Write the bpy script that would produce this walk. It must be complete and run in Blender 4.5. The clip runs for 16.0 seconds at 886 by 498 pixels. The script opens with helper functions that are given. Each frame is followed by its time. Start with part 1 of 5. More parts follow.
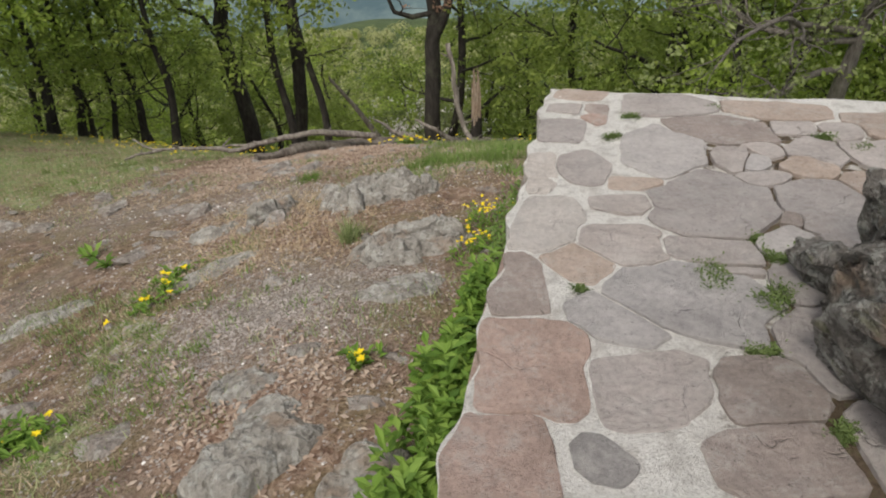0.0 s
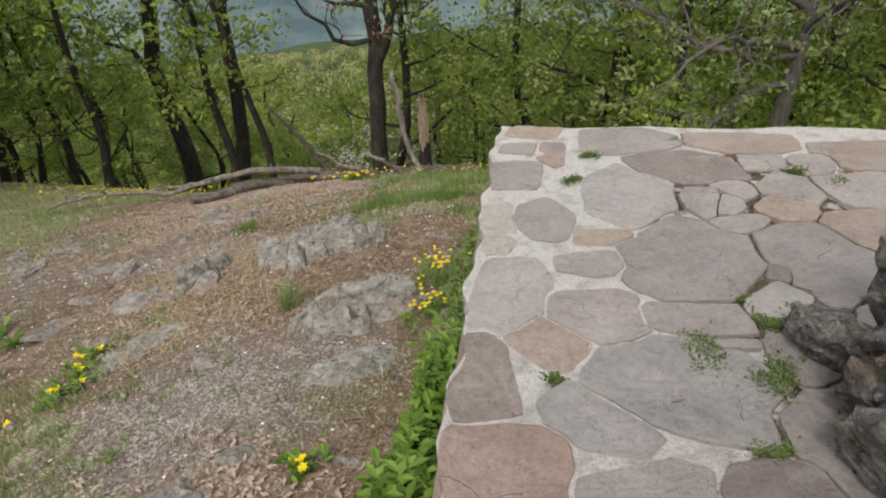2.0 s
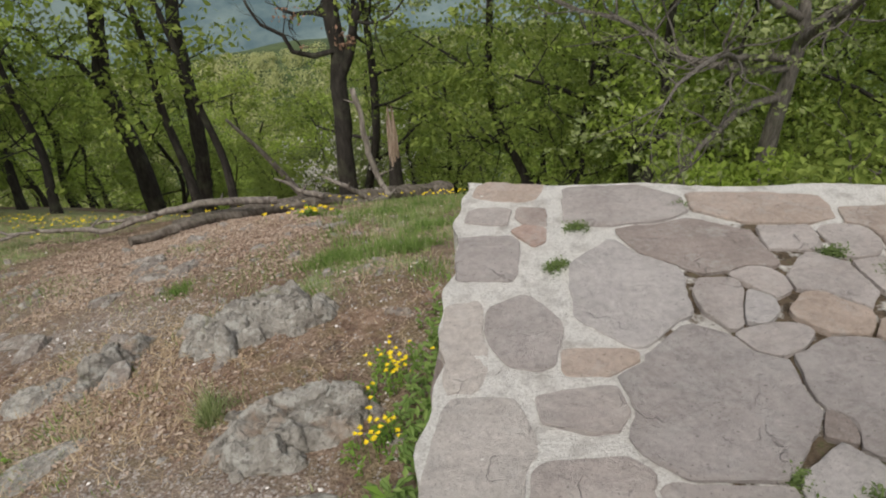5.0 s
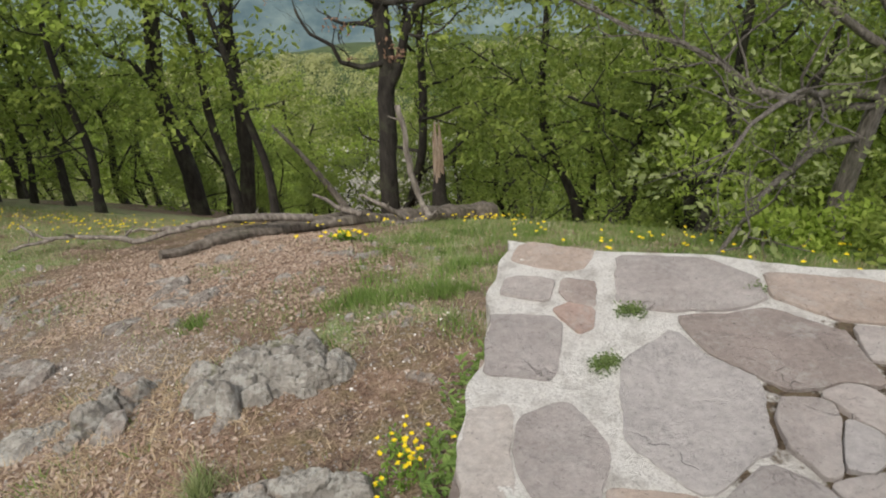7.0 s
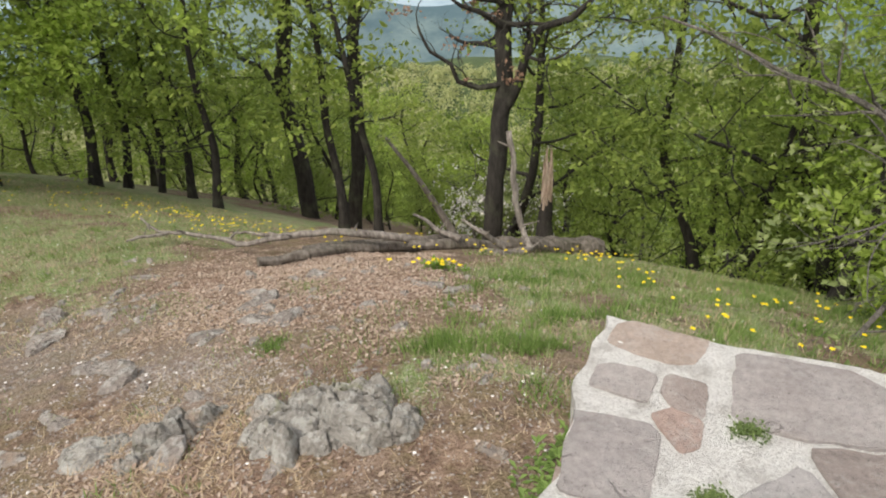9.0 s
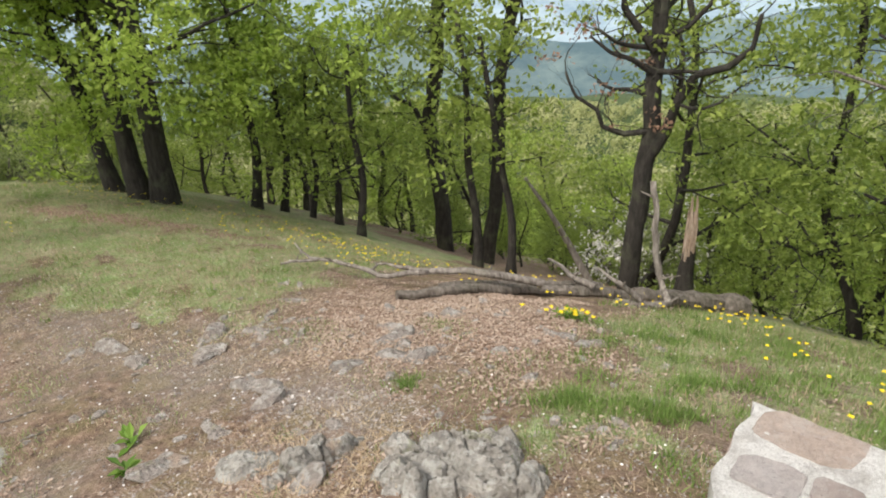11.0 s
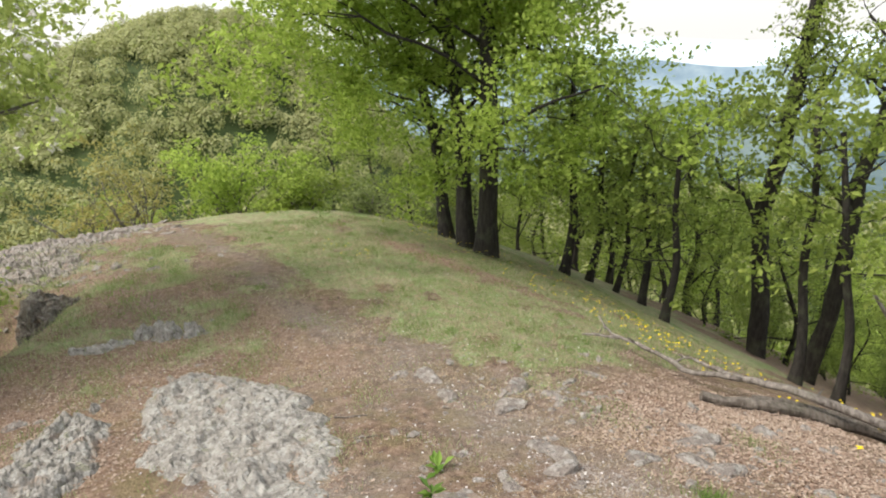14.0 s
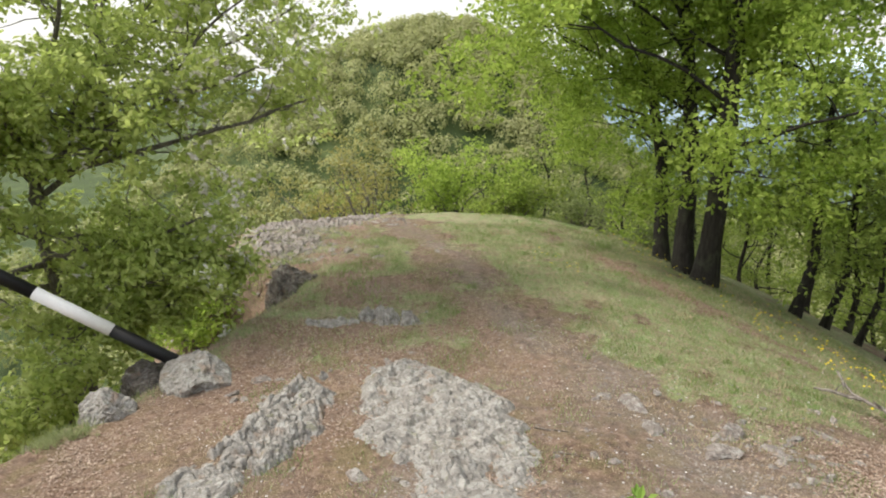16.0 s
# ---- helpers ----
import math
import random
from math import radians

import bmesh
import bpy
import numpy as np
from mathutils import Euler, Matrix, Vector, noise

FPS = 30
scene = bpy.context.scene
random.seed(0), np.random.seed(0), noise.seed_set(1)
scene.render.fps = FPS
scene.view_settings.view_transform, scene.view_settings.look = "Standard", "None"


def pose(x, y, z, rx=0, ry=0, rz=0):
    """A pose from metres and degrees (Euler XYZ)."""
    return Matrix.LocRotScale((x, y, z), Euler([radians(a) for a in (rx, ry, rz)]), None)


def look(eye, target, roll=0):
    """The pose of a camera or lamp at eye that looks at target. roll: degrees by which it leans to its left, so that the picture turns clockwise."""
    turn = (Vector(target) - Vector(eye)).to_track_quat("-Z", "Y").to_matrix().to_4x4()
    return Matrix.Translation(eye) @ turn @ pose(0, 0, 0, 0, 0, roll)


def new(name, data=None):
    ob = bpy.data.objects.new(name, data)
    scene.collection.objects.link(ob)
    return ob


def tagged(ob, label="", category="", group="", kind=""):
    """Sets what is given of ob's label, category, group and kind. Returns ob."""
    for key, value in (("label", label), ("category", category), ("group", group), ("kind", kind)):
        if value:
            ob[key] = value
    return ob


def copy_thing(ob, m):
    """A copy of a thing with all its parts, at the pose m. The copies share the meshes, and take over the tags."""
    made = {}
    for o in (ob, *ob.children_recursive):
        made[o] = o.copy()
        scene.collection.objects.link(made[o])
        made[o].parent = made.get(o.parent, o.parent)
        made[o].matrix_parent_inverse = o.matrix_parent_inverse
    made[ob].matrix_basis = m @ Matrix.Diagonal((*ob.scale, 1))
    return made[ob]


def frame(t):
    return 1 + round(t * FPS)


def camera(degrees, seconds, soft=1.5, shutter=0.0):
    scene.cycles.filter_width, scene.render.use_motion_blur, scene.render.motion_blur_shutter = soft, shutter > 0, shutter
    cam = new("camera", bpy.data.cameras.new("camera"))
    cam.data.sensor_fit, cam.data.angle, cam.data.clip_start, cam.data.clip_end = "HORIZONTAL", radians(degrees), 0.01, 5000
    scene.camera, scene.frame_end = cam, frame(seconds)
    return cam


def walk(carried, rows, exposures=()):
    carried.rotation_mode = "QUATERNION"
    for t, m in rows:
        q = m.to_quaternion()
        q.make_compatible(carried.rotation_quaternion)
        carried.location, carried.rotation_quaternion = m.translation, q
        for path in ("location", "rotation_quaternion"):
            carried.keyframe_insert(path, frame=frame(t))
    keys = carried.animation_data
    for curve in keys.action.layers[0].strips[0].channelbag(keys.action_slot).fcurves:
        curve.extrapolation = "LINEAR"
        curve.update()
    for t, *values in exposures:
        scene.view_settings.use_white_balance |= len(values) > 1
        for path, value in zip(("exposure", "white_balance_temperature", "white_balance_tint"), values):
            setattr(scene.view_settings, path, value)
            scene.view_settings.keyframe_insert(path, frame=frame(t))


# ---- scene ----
cam = camera(69.6, 16.0, soft=2.0)
PATH = [
    (0, (0.753, 2.843, 1.475), (0.624, 4.326, 0.536), -3.9),
    (0.5, (0.678, 2.952, 1.476), (0.687, 4.424, 0.510), -3.5),
    (1, (0.676, 3.016, 1.484), (0.728, 4.497, 0.534), -4.5),
    (1.5, (0.716, 3.129, 1.477), (0.760, 4.632, 0.561), -4.1),
    (2, (0.771, 3.290, 1.479), (0.766, 4.799, 0.572), -4.7),
    (2.5, (0.837, 3.423, 1.485), (0.876, 4.936, 0.586), -4.8),
    (3, (0.869, 3.519, 1.478), (0.920, 5.010, 0.545), -5.3),
    (3.5, (0.876, 3.667, 1.468), (0.998, 5.148, 0.525), -5.5),
    (4, (0.858, 3.876, 1.488), (0.970, 5.358, 0.546), -4.6),
    (4.5, (0.880, 4.008, 1.497), (0.999, 5.479, 0.537), -4.6),
    (5, (0.924, 4.127, 1.502), (0.976, 5.628, 0.584), -4.9),
    (5.2, (0.966, 4.190, 1.503), (1.009, 5.696, 0.595), -4.9),
    (7.3, (1.005, 4.689, 1.537), (0.910, 6.200, 0.642), -4.3),
    (7.5, (0.998, 4.737, 1.544), (0.886, 6.245, 0.645), -4.7),
    (8, (0.987, 4.822, 1.538), (0.849, 6.326, 0.634), -4.4),
    (8.2, (0.994, 4.876, 1.532), (0.814, 6.391, 0.653), -4.0),
    (10.3, (1.094, 5.027, 1.616), (0.592, 6.503, 0.798), -3.2),
    (10.5, (1.047, 5.018, 1.647), (0.530, 6.502, 0.857), -3.6),
    (11, (1.005, 4.940, 1.705), (0.312, 6.372, 0.954), -4.3),
    (11.5, (0.982, 4.907, 1.741), (0.144, 6.284, 1.034), -4.0),
    (12, (0.941, 4.894, 1.749), (-0.004, 6.212, 1.066), -4.2),
    (12.5, (0.914, 4.844, 1.789), (-0.143, 6.098, 1.148), -3.9),
    (13, (0.891, 4.778, 1.818), (-0.262, 5.971, 1.229), -3.2),
    (13.5, (0.880, 4.737, 1.842), (-0.370, 5.845, 1.288), -3.2),
    (14, (0.880, 4.687, 1.868), (-0.458, 5.698, 1.336), -3.2),
    (14.5, (0.881, 4.657, 1.888), (-0.546, 5.553, 1.377), -3.5),
    (15, (0.862, 4.617, 1.910), (-0.633, 5.387, 1.390), -2.5),
    (15.5, (0.834, 4.565, 1.931), (-0.722, 5.210, 1.421), -2.1),
    (16, (0.822, 4.504, 1.954), (-0.781, 5.039, 1.461), -1.8),
]
walk(cam, [(t, look(eye, target, roll)) for t, eye, target, roll in PATH], [(0, 0.0), (5, -0.02), (8, 0.32), (11, 0.62), (14, 0.66), (16, 0.6)])

# ---- daylight: bright overcast ----
world = bpy.data.worlds.new("overcast_sky")
scene.world = world
world.use_nodes = True
wn, wl = world.node_tree.nodes, world.node_tree.links
wn.clear()
sky = wn.new("ShaderNodeTexSky")
sky.sky_type, sky.sun_disc = "NISHITA", False
sky.sun_elevation, sky.sun_rotation = radians(52), radians(200)
sky.dust_density, sky.air_density = 4.0, 1.0
blue = wn.new("ShaderNodeBackground")
blue.inputs["Strength"].default_value = 0.05
cloud = wn.new("ShaderNodeBackground")
cloud.inputs["Color"].default_value = (1.0, 0.985, 0.95, 1)
cloud.inputs["Strength"].default_value = 0.62
both = wn.new("ShaderNodeAddShader")
wout = wn.new("ShaderNodeOutputWorld")
wl.new(sky.outputs[0], blue.inputs["Color"])
wl.new(blue.outputs[0], both.inputs[0])
wl.new(cloud.outputs[0], both.inputs[1])
wl.new(both.outputs[0], wout.inputs["Surface"])

sun_data = bpy.data.lights.new("sun", "SUN")
sun_data.energy, sun_data.angle, sun_data.color = 2.3, radians(12), (1.0, 0.94, 0.84)
sun = new("sun", sun_data)
SUN_ROT, SUN_EL = radians(200), radians(52)
sun_way = Vector((math.sin(SUN_ROT) * math.cos(SUN_EL), math.cos(SUN_ROT) * math.cos(SUN_EL), math.sin(SUN_EL)))
sun.matrix_world = look((0, 0, 30), Vector((0, 0, 30)) - sun_way)


# ---- small tools ----
def clamp(v, lo=0.0, hi=1.0):
    return lo if v < lo else hi if v > hi else v


def step(a, b, v):
    v = clamp((v - a) / (b - a))
    return v * v * (3 - 2 * v)


def logistic(v):
    return 1 / (1 + math.exp(-clamp(v, -40, 40)))


def ramp(v, k):
    """A hinge at 0, rounded over the width k."""
    v = v / k
    return k * (v if v > 30 else math.log1p(math.exp(max(v, -60))))


def nz(x, y, z=0.0, s=1.0):
    return noise.noise((x * s, y * s, z))


def mesh_of(name, verts, faces, material=None, smooth=False):
    me = bpy.data.meshes.new(name)
    me.from_pydata(verts, [], faces)
    me.validate()
    me.update()
    if material:
        me.materials.append(material)
    if smooth:
        me.shade_smooth()
    return me


def piece(name, verts, faces, material, parent=None, label="", smooth=False):
    ob = new(name, mesh_of(name, verts, faces, material, smooth))
    if parent:
        ob.parent = parent
    return tagged(ob, label)


def part(name, bm, material, parent=None, label="", smooth=False):
    me = bpy.data.meshes.new(name)
    bm.to_mesh(me)
    bm.free()
    me.materials.append(material)
    if smooth:
        me.shade_smooth()
    ob = new(name, me)
    if parent:
        ob.parent = parent
    return tagged(ob, label)


def thing(name, label, category, at=(0, 0, 0), group="", kind=""):
    ob = new(name)
    ob.location = at
    ob.empty_display_size = 0.1
    return tagged(ob, label, category, group, kind)


# ---- materials ----
class Nodes:
    def __init__(self, name):
        self.m = bpy.data.materials.new(name)
        self.m.use_nodes = True
        self.t = self.m.node_tree
        self.b = self.t.nodes["Principled BSDF"]
        self.out = self.t.nodes["Material Output"]

    def add(self, kind, **put):
        n = self.t.nodes.new(kind)
        for k, v in put.items():
            n.inputs[k.replace("_", " ")].default_value = v
        return n

    def link(self, a, b):
        self.t.links.new(a, b)

    def place(self):
        return self.add("ShaderNodeNewGeometry").outputs["Position"]

    def local(self):
        return self.add("ShaderNodeTexCoord").outputs["Object"]

    def noise(self, where, scale, detail=5.0, rough=0.6, stretch=None):
        if stretch:
            mp = self.add("ShaderNodeMapping")
            mp.inputs["Scale"].default_value = stretch
            self.link(where, mp.inputs["Vector"])
            where = mp.outputs[0]
        n = self.add("ShaderNodeTexNoise", Scale=scale, Detail=detail, Roughness=rough)
        self.link(where, n.inputs["Vector"])
        return n.outputs["Fac"]

    def cells(self, where, scale, feature="F1", out="Distance"):
        n = self.add("ShaderNodeTexVoronoi", Scale=scale)
        n.feature = feature
        self.link(where, n.inputs["Vector"])
        return n.outputs[out]

    def ramp(self, fac, *stops):
        n = self.add("ShaderNodeValToRGB")
        el = n.color_ramp.elements
        while len(el) < len(stops):
            el.new(0.5)
        for e, (p, c) in zip(el, stops):
            e.position, e.color = p, (*c, 1) if len(c) == 3 else c
        self.link(fac, n.inputs["Fac"])
        return n.outputs["Color"]

    def mix(self, fac, a, b, mode="MIX"):
        n = self.add("ShaderNodeMix")
        n.data_type, n.blend_type = "RGBA", mode
        for v, s in ((fac, n.inputs[0]), (a, n.inputs[6]), (b, n.inputs[7])):
            if isinstance(v, (int, float)):
                s.default_value = v
            elif isinstance(v, tuple):
                s.default_value = (*v, 1)
            else:
                self.link(v, s)
        return n.outputs[2]

    def maths(self, op, a, b=0.0):
        n = self.add("ShaderNodeMath")
        n.operation = op
        for v, s in ((a, n.inputs[0]), (b, n.inputs[1])):
            if isinstance(v, (int, float)):
                s.default_value = v
            else:
                self.link(v, s)
        return n.outputs[0]

    def random(self):
        return self.add("ShaderNodeObjectInfo").outputs["Random"]

    def island(self):
        return self.add("ShaderNodeNewGeometry").outputs["Random Per Island"]

    def attr(self, name):
        n = self.add("ShaderNodeAttribute")
        n.attribute_name = name
        return n.outputs["Fac"]

    def bump(self, height, strength, distance):
        n = self.add("ShaderNodeBump", Strength=strength, Distance=distance)
        self.link(height, n.inputs["Height"])
        self.link(n.outputs[0], self.b.inputs["Normal"])

    def done(self, colour, rough=0.85):
        if isinstance(colour, tuple):
            self.b.inputs["Base Color"].default_value = (*colour, 1)
        else:
            self.link(colour, self.b.inputs["Base Color"])
        if isinstance(rough, (int, float)):
            self.b.inputs["Roughness"].default_value = rough
        else:
            self.link(rough, self.b.inputs["Roughness"])
        self.b.inputs["Specular IOR Level"].default_value = 0.25
        return self.m


def ground_material():
    n = Nodes("trodden_ground")
    p = n.place()
    fine, mid, big = n.noise(p, 60, 6), n.noise(p, 9, 5), n.noise(p, 1.3, 4)
    soil = n.ramp(mid, (0.36, (0.085, 0.05, 0.034)), (0.5, (0.205, 0.128, 0.088)), (0.62, (0.36, 0.255, 0.185)))
    soil = n.mix(n.ramp(big, (0.42, (0.2, 0.2, 0.2)), (0.6, (0.62, 0.62, 0.62))), soil, n.ramp(fine, (0.4, (0.07, 0.048, 0.035)), (0.6, (0.38, 0.31, 0.25))))
    grit = n.ramp(n.cells(p, 75, out="Color"), (0.0, (0.14, 0.115, 0.1)), (0.6, (0.27, 0.235, 0.21)), (1.0, (0.55, 0.51, 0.47)))
    moss = n.ramp(n.noise(p, 3.2, 6, 0.7), (0.46, (0, 0, 0)), (0.6, (0.75, 0.75, 0.75)))
    soil = n.mix(moss, soil, n.ramp(fine, (0.38, (0.1, 0.085, 0.035)), (0.62, (0.31, 0.25, 0.14))))
    soil = n.mix(n.attr("grit"), soil, grit)
    flake = n.cells(p, 42, out="Color")
    litter = n.ramp(flake, (0.0, (0.12, 0.068, 0.046)), (0.35, (0.24, 0.15, 0.108)), (0.7, (0.38, 0.275, 0.21)), (1.0, (0.5, 0.42, 0.35)))
    soil = n.mix(n.attr("litter"), soil, litter)
    turf = n.ramp(n.noise(p, 38, 5, 0.7), (0.36, (0.13, 0.17, 0.07)), (0.5, (0.29, 0.36, 0.16)), (0.66, (0.48, 0.53, 0.31)))
    turf = n.mix(n.ramp(n.noise(p, 5.5, 8, 0.8), (0.44, (0, 0, 0)), (0.58, (0.85, 0.85, 0.85))), turf, n.ramp(fine, (0.4, (0.17, 0.11, 0.075)), (0.6, (0.44, 0.34, 0.25))))
    zone = n.noise(p, 1.9, 6, 0.7)
    turf = n.mix(n.ramp(zone, (0.5, (0, 0, 0)), (0.6, (0.6, 0.6, 0.6))), turf, n.ramp(fine, (0.38, (0.09, 0.15, 0.045)), (0.62, (0.26, 0.37, 0.12))))
    turf = n.mix(n.ramp(zone, (0.38, (0.55, 0.55, 0.55)), (0.47, (0, 0, 0))), turf, n.ramp(fine, (0.38, (0.26, 0.22, 0.13)), (0.62, (0.55, 0.5, 0.36))))
    edge = n.maths("ADD", n.attr("grass"), n.maths("MULTIPLY", n.maths("SUBTRACT", mid, 0.5), 1.1))
    col = n.mix(n.ramp(edge, (0.35, (0, 0, 0)), (0.65, (1, 1, 1))), soil, turf)
    rock = n.ramp(n.noise(p, 24, 6, 0.7), (0.3, (0.16, 0.15, 0.14)), (0.5, (0.36, 0.35, 0.33)), (0.7, (0.55, 0.54, 0.51)))
    bare = n.maths("ADD", n.attr("rock"), n.maths("MULTIPLY", n.maths("SUBTRACT", n.noise(p, 5, 5), 0.5), 1.4))
    col = n.mix(n.ramp(bare, (0.45, (0, 0, 0)), (0.6, (1, 1, 1))), col, rock)
    wood = n.ramp(n.noise(p, 0.05, 8, 0.75), (0.35, (0.035, 0.055, 0.022)), (0.55, (0.07, 0.1, 0.035)), (0.7, (0.13, 0.16, 0.06)))
    col = n.mix(n.attr("far"), col, wood)
    n.bump(n.maths("ADD", fine, n.maths("MULTIPLY", flake, 0.5)), 1.0, 0.03)
    return n.done(col, 0.95)


def rock_material(name, dark, mid, pale, lichen=0.5, scale=1.0, strata=0.0):
    n = Nodes(name)
    p = n.place()
    a, b = n.noise(p, 7 * scale, 8, 0.7), n.noise(p, 45 * scale, 6, 0.7)
    col = n.ramp(a, (0.3, dark), (0.5, mid), (0.68, pale))
    col = n.mix(0.28, col, n.ramp(b, (0.3, dark), (0.65, pale)))
    spots = n.ramp(n.noise(p, 13 * scale, 5, 0.65), (0.52, (0, 0, 0)), (0.58, (lichen, lichen, lichen)))
    col = n.mix(spots, col, (0.52, 0.52, 0.49))
    rust = n.ramp(n.noise(p, 4 * scale, 4, 0.6), (0.58, (0, 0, 0)), (0.68, (0.6, 0.6, 0.6)))
    col = n.mix(rust, col, (0.3, 0.21, 0.15))
    moss = n.ramp(n.noise(p, 6.3 * scale, 4, 0.6), (0.62, (0, 0, 0)), (0.7, (0.5, 0.5, 0.5)))
    col = n.mix(moss, col, (0.2, 0.21, 0.1))
    pit = n.cells(p, 26 * scale)
    col = n.mix(n.ramp(n.noise(p, 17 * scale, 7, 0.75), (0.36, (0.8, 0.8, 0.8)), (0.44, (0, 0, 0))), col, dark)
    rough = n.maths("ADD", n.maths("MULTIPLY", pit, 0.4), n.maths("ADD", a, n.maths("MULTIPLY", b, 0.35)))
    if strata:
        bed = n.noise(p, 9, 6, 0.7, (5.0, 1.2, 1.0))
        col = n.mix(n.ramp(bed, (0.4, (strata, strata, strata)), (0.47, (0, 0, 0))), col, tuple(v * 0.5 for v in dark))
        rough = n.maths("ADD", rough, n.maths("MULTIPLY", bed, 2.5))
    n.bump(rough, 1.0, 0.05)
    return n.done(col, 0.9)


def slab_material(name, base, warm):
    n = Nodes(name)
    p = n.place()
    r = n.random()
    a, b, c = n.noise(p, 3.5, 6, 0.65), n.noise(p, 38, 7, 0.75), n.noise(p, 170, 3, 0.7)
    base = tuple(v * 1.55 for v in base)
    shade = tuple(v * 0.74 for v in base)
    light = tuple(min(1, v * 1.25) for v in base)
    col = n.ramp(a, (0.36, shade), (0.5, base), (0.64, light))
    col = n.mix(n.ramp(n.noise(p, 2.4, 4, 0.6), (0.45, (0, 0, 0)), (0.7, (0.75, 0.75, 0.75))), col, warm)
    col = n.mix(0.5, col, n.ramp(b, (0.36, shade), (0.64, light)))
    col = n.mix(n.ramp(c, (0.6, (0, 0, 0)), (0.72, (0.45, 0.45, 0.45))), col, (0.62, 0.6, 0.57))
    bleach = n.ramp(n.noise(p, 6.5, 9, 0.85), (0.5, (0, 0, 0)), (0.62, (0.5, 0.5, 0.5)))
    col = n.mix(bleach, col, (0.56, 0.54, 0.52))
    warp = n.add("ShaderNodeVectorMath")
    warp.operation = "MULTIPLY_ADD"
    wob = n.add("ShaderNodeTexNoise", Scale=5.0, Detail=4.0)
    n.link(p, wob.inputs["Vector"])
    n.link(wob.outputs["Color"], warp.inputs[0])
    warp.inputs[1].default_value = (0.3, 0.3, 0.3)
    n.link(p, warp.inputs[2])
    seam = n.cells(warp.outputs[0], 3.4, "DISTANCE_TO_EDGE")
    some = n.ramp(n.noise(p, 5, 3), (0.53, (0, 0, 0)), (0.62, (0.5, 0.5, 0.5)))
    crack = n.maths("MULTIPLY", n.ramp(seam, (0.003, (1, 1, 1)), (0.014, (0, 0, 0))), some)
    col = n.mix(crack, col, tuple(v * 0.38 for v in base))
    flake = n.noise(p, 10, 9, 0.8)
    col = n.mix(n.ramp(flake, (0.36, (0.55, 0.55, 0.55)), (0.4, (0, 0, 0))), col, tuple(v * 0.55 for v in base))
    pit = n.ramp(n.noise(p, 75, 3, 0.6), (0.3, (0.75, 0.75, 0.75)), (0.36, (0, 0, 0)))
    col = n.mix(pit, col, tuple(v * 0.4 for v in base))
    tone = n.ramp(r, (0.0, (0.84, 0.84, 0.85)), (1.0, (1.08, 1.06, 1.05)))
    col = n.mix(1.0, col, tone, "MULTIPLY")
    n.bump(n.maths("SUBTRACT", n.maths("ADD", n.maths("MULTIPLY", b, 0.8), n.maths("ADD", n.maths("MULTIPLY", flake, 1.8), n.maths("MULTIPLY", c, 0.3))), n.maths("MULTIPLY", crack, 1.2)), 1.0, 0.018)
    return n.done(col, 0.85)


def mortar_material():
    n = Nodes("lime_mortar")
    p = n.place()
    a, b = n.noise(p, 9, 5), n.noise(p, 110, 5, 0.7)
    col = n.ramp(b, (0.3, (0.48, 0.46, 0.43)), (0.44, (0.76, 0.74, 0.705)), (0.62, (0.88, 0.865, 0.835)))
    col = n.mix(n.ramp(a, (0.5, (0, 0, 0)), (0.72, (0.6, 0.6, 0.6))), col, (0.3, 0.265, 0.23))
    grit = n.ramp(n.cells(p, 90), (0.08, (0.3, 0.3, 0.3)), (0.2, (0, 0, 0)))
    col = n.mix(grit, col, (0.2, 0.19, 0.18))
    earth = n.ramp(n.noise(p, 26, 5), (0.35, (0.08, 0.06, 0.04)), (0.55, (0.2, 0.15, 0.105)), (0.7, (0.13, 0.14, 0.06)))
    soiled = n.maths("ADD", n.attr("soil"), n.maths("MULTIPLY", n.maths("SUBTRACT", n.noise(p, 6, 5), 0.5), 2.6))
    col = n.mix(n.ramp(soiled, (0.45, (0, 0, 0)), (0.62, (1, 1, 1))), col, earth)
    n.bump(n.maths("ADD", n.maths("MULTIPLY", b, 1.4), a), 1.0, 0.02)
    return n.done(col, 0.95)


def bark_material(name, dark, pale, scale=1.0):
    n = Nodes(name)
    p = n.place()
    a = n.noise(p, 16 * scale, 6, 0.7, (1, 1, 0.22))
    b = n.noise(p, 2.2, 4)
    col = n.ramp(a, (0.32, dark), (0.55, tuple((x + y) / 2 for x, y in zip(dark, pale))), (0.72, pale))
    col = n.mix(n.ramp(b, (0.55, (0, 0, 0)), (0.75, (0.35, 0.35, 0.35))), col, (0.16, 0.17, 0.11))
    n.bump(a, 1.0, 0.04)
    return n.done(col, 0.92)


def leaf_material(name, dark, mid, pale, glow=0.45, patch=0.8):
    n = Nodes(name)
    r = n.island()
    col = n.ramp(r, (0.0, dark), (0.45, mid), (1.0, pale))
    p = n.place()
    col = n.mix(n.ramp(n.noise(p, patch, 3), (0.35, (0, 0, 0)), (0.7, (0.5, 0.5, 0.5))), col, pale)
    m = n.done(col, 0.6)
    tr = n.add("ShaderNodeBsdfTranslucent")
    n.link(col, tr.inputs["Color"])
    mx = n.add("ShaderNodeMixShader")
    mx.inputs[0].default_value = glow
    n.link(n.b.outputs[0], mx.inputs[1])
    n.link(tr.outputs[0], mx.inputs[2])
    n.link(mx.outputs[0], n.out.inputs["Surface"])
    return m


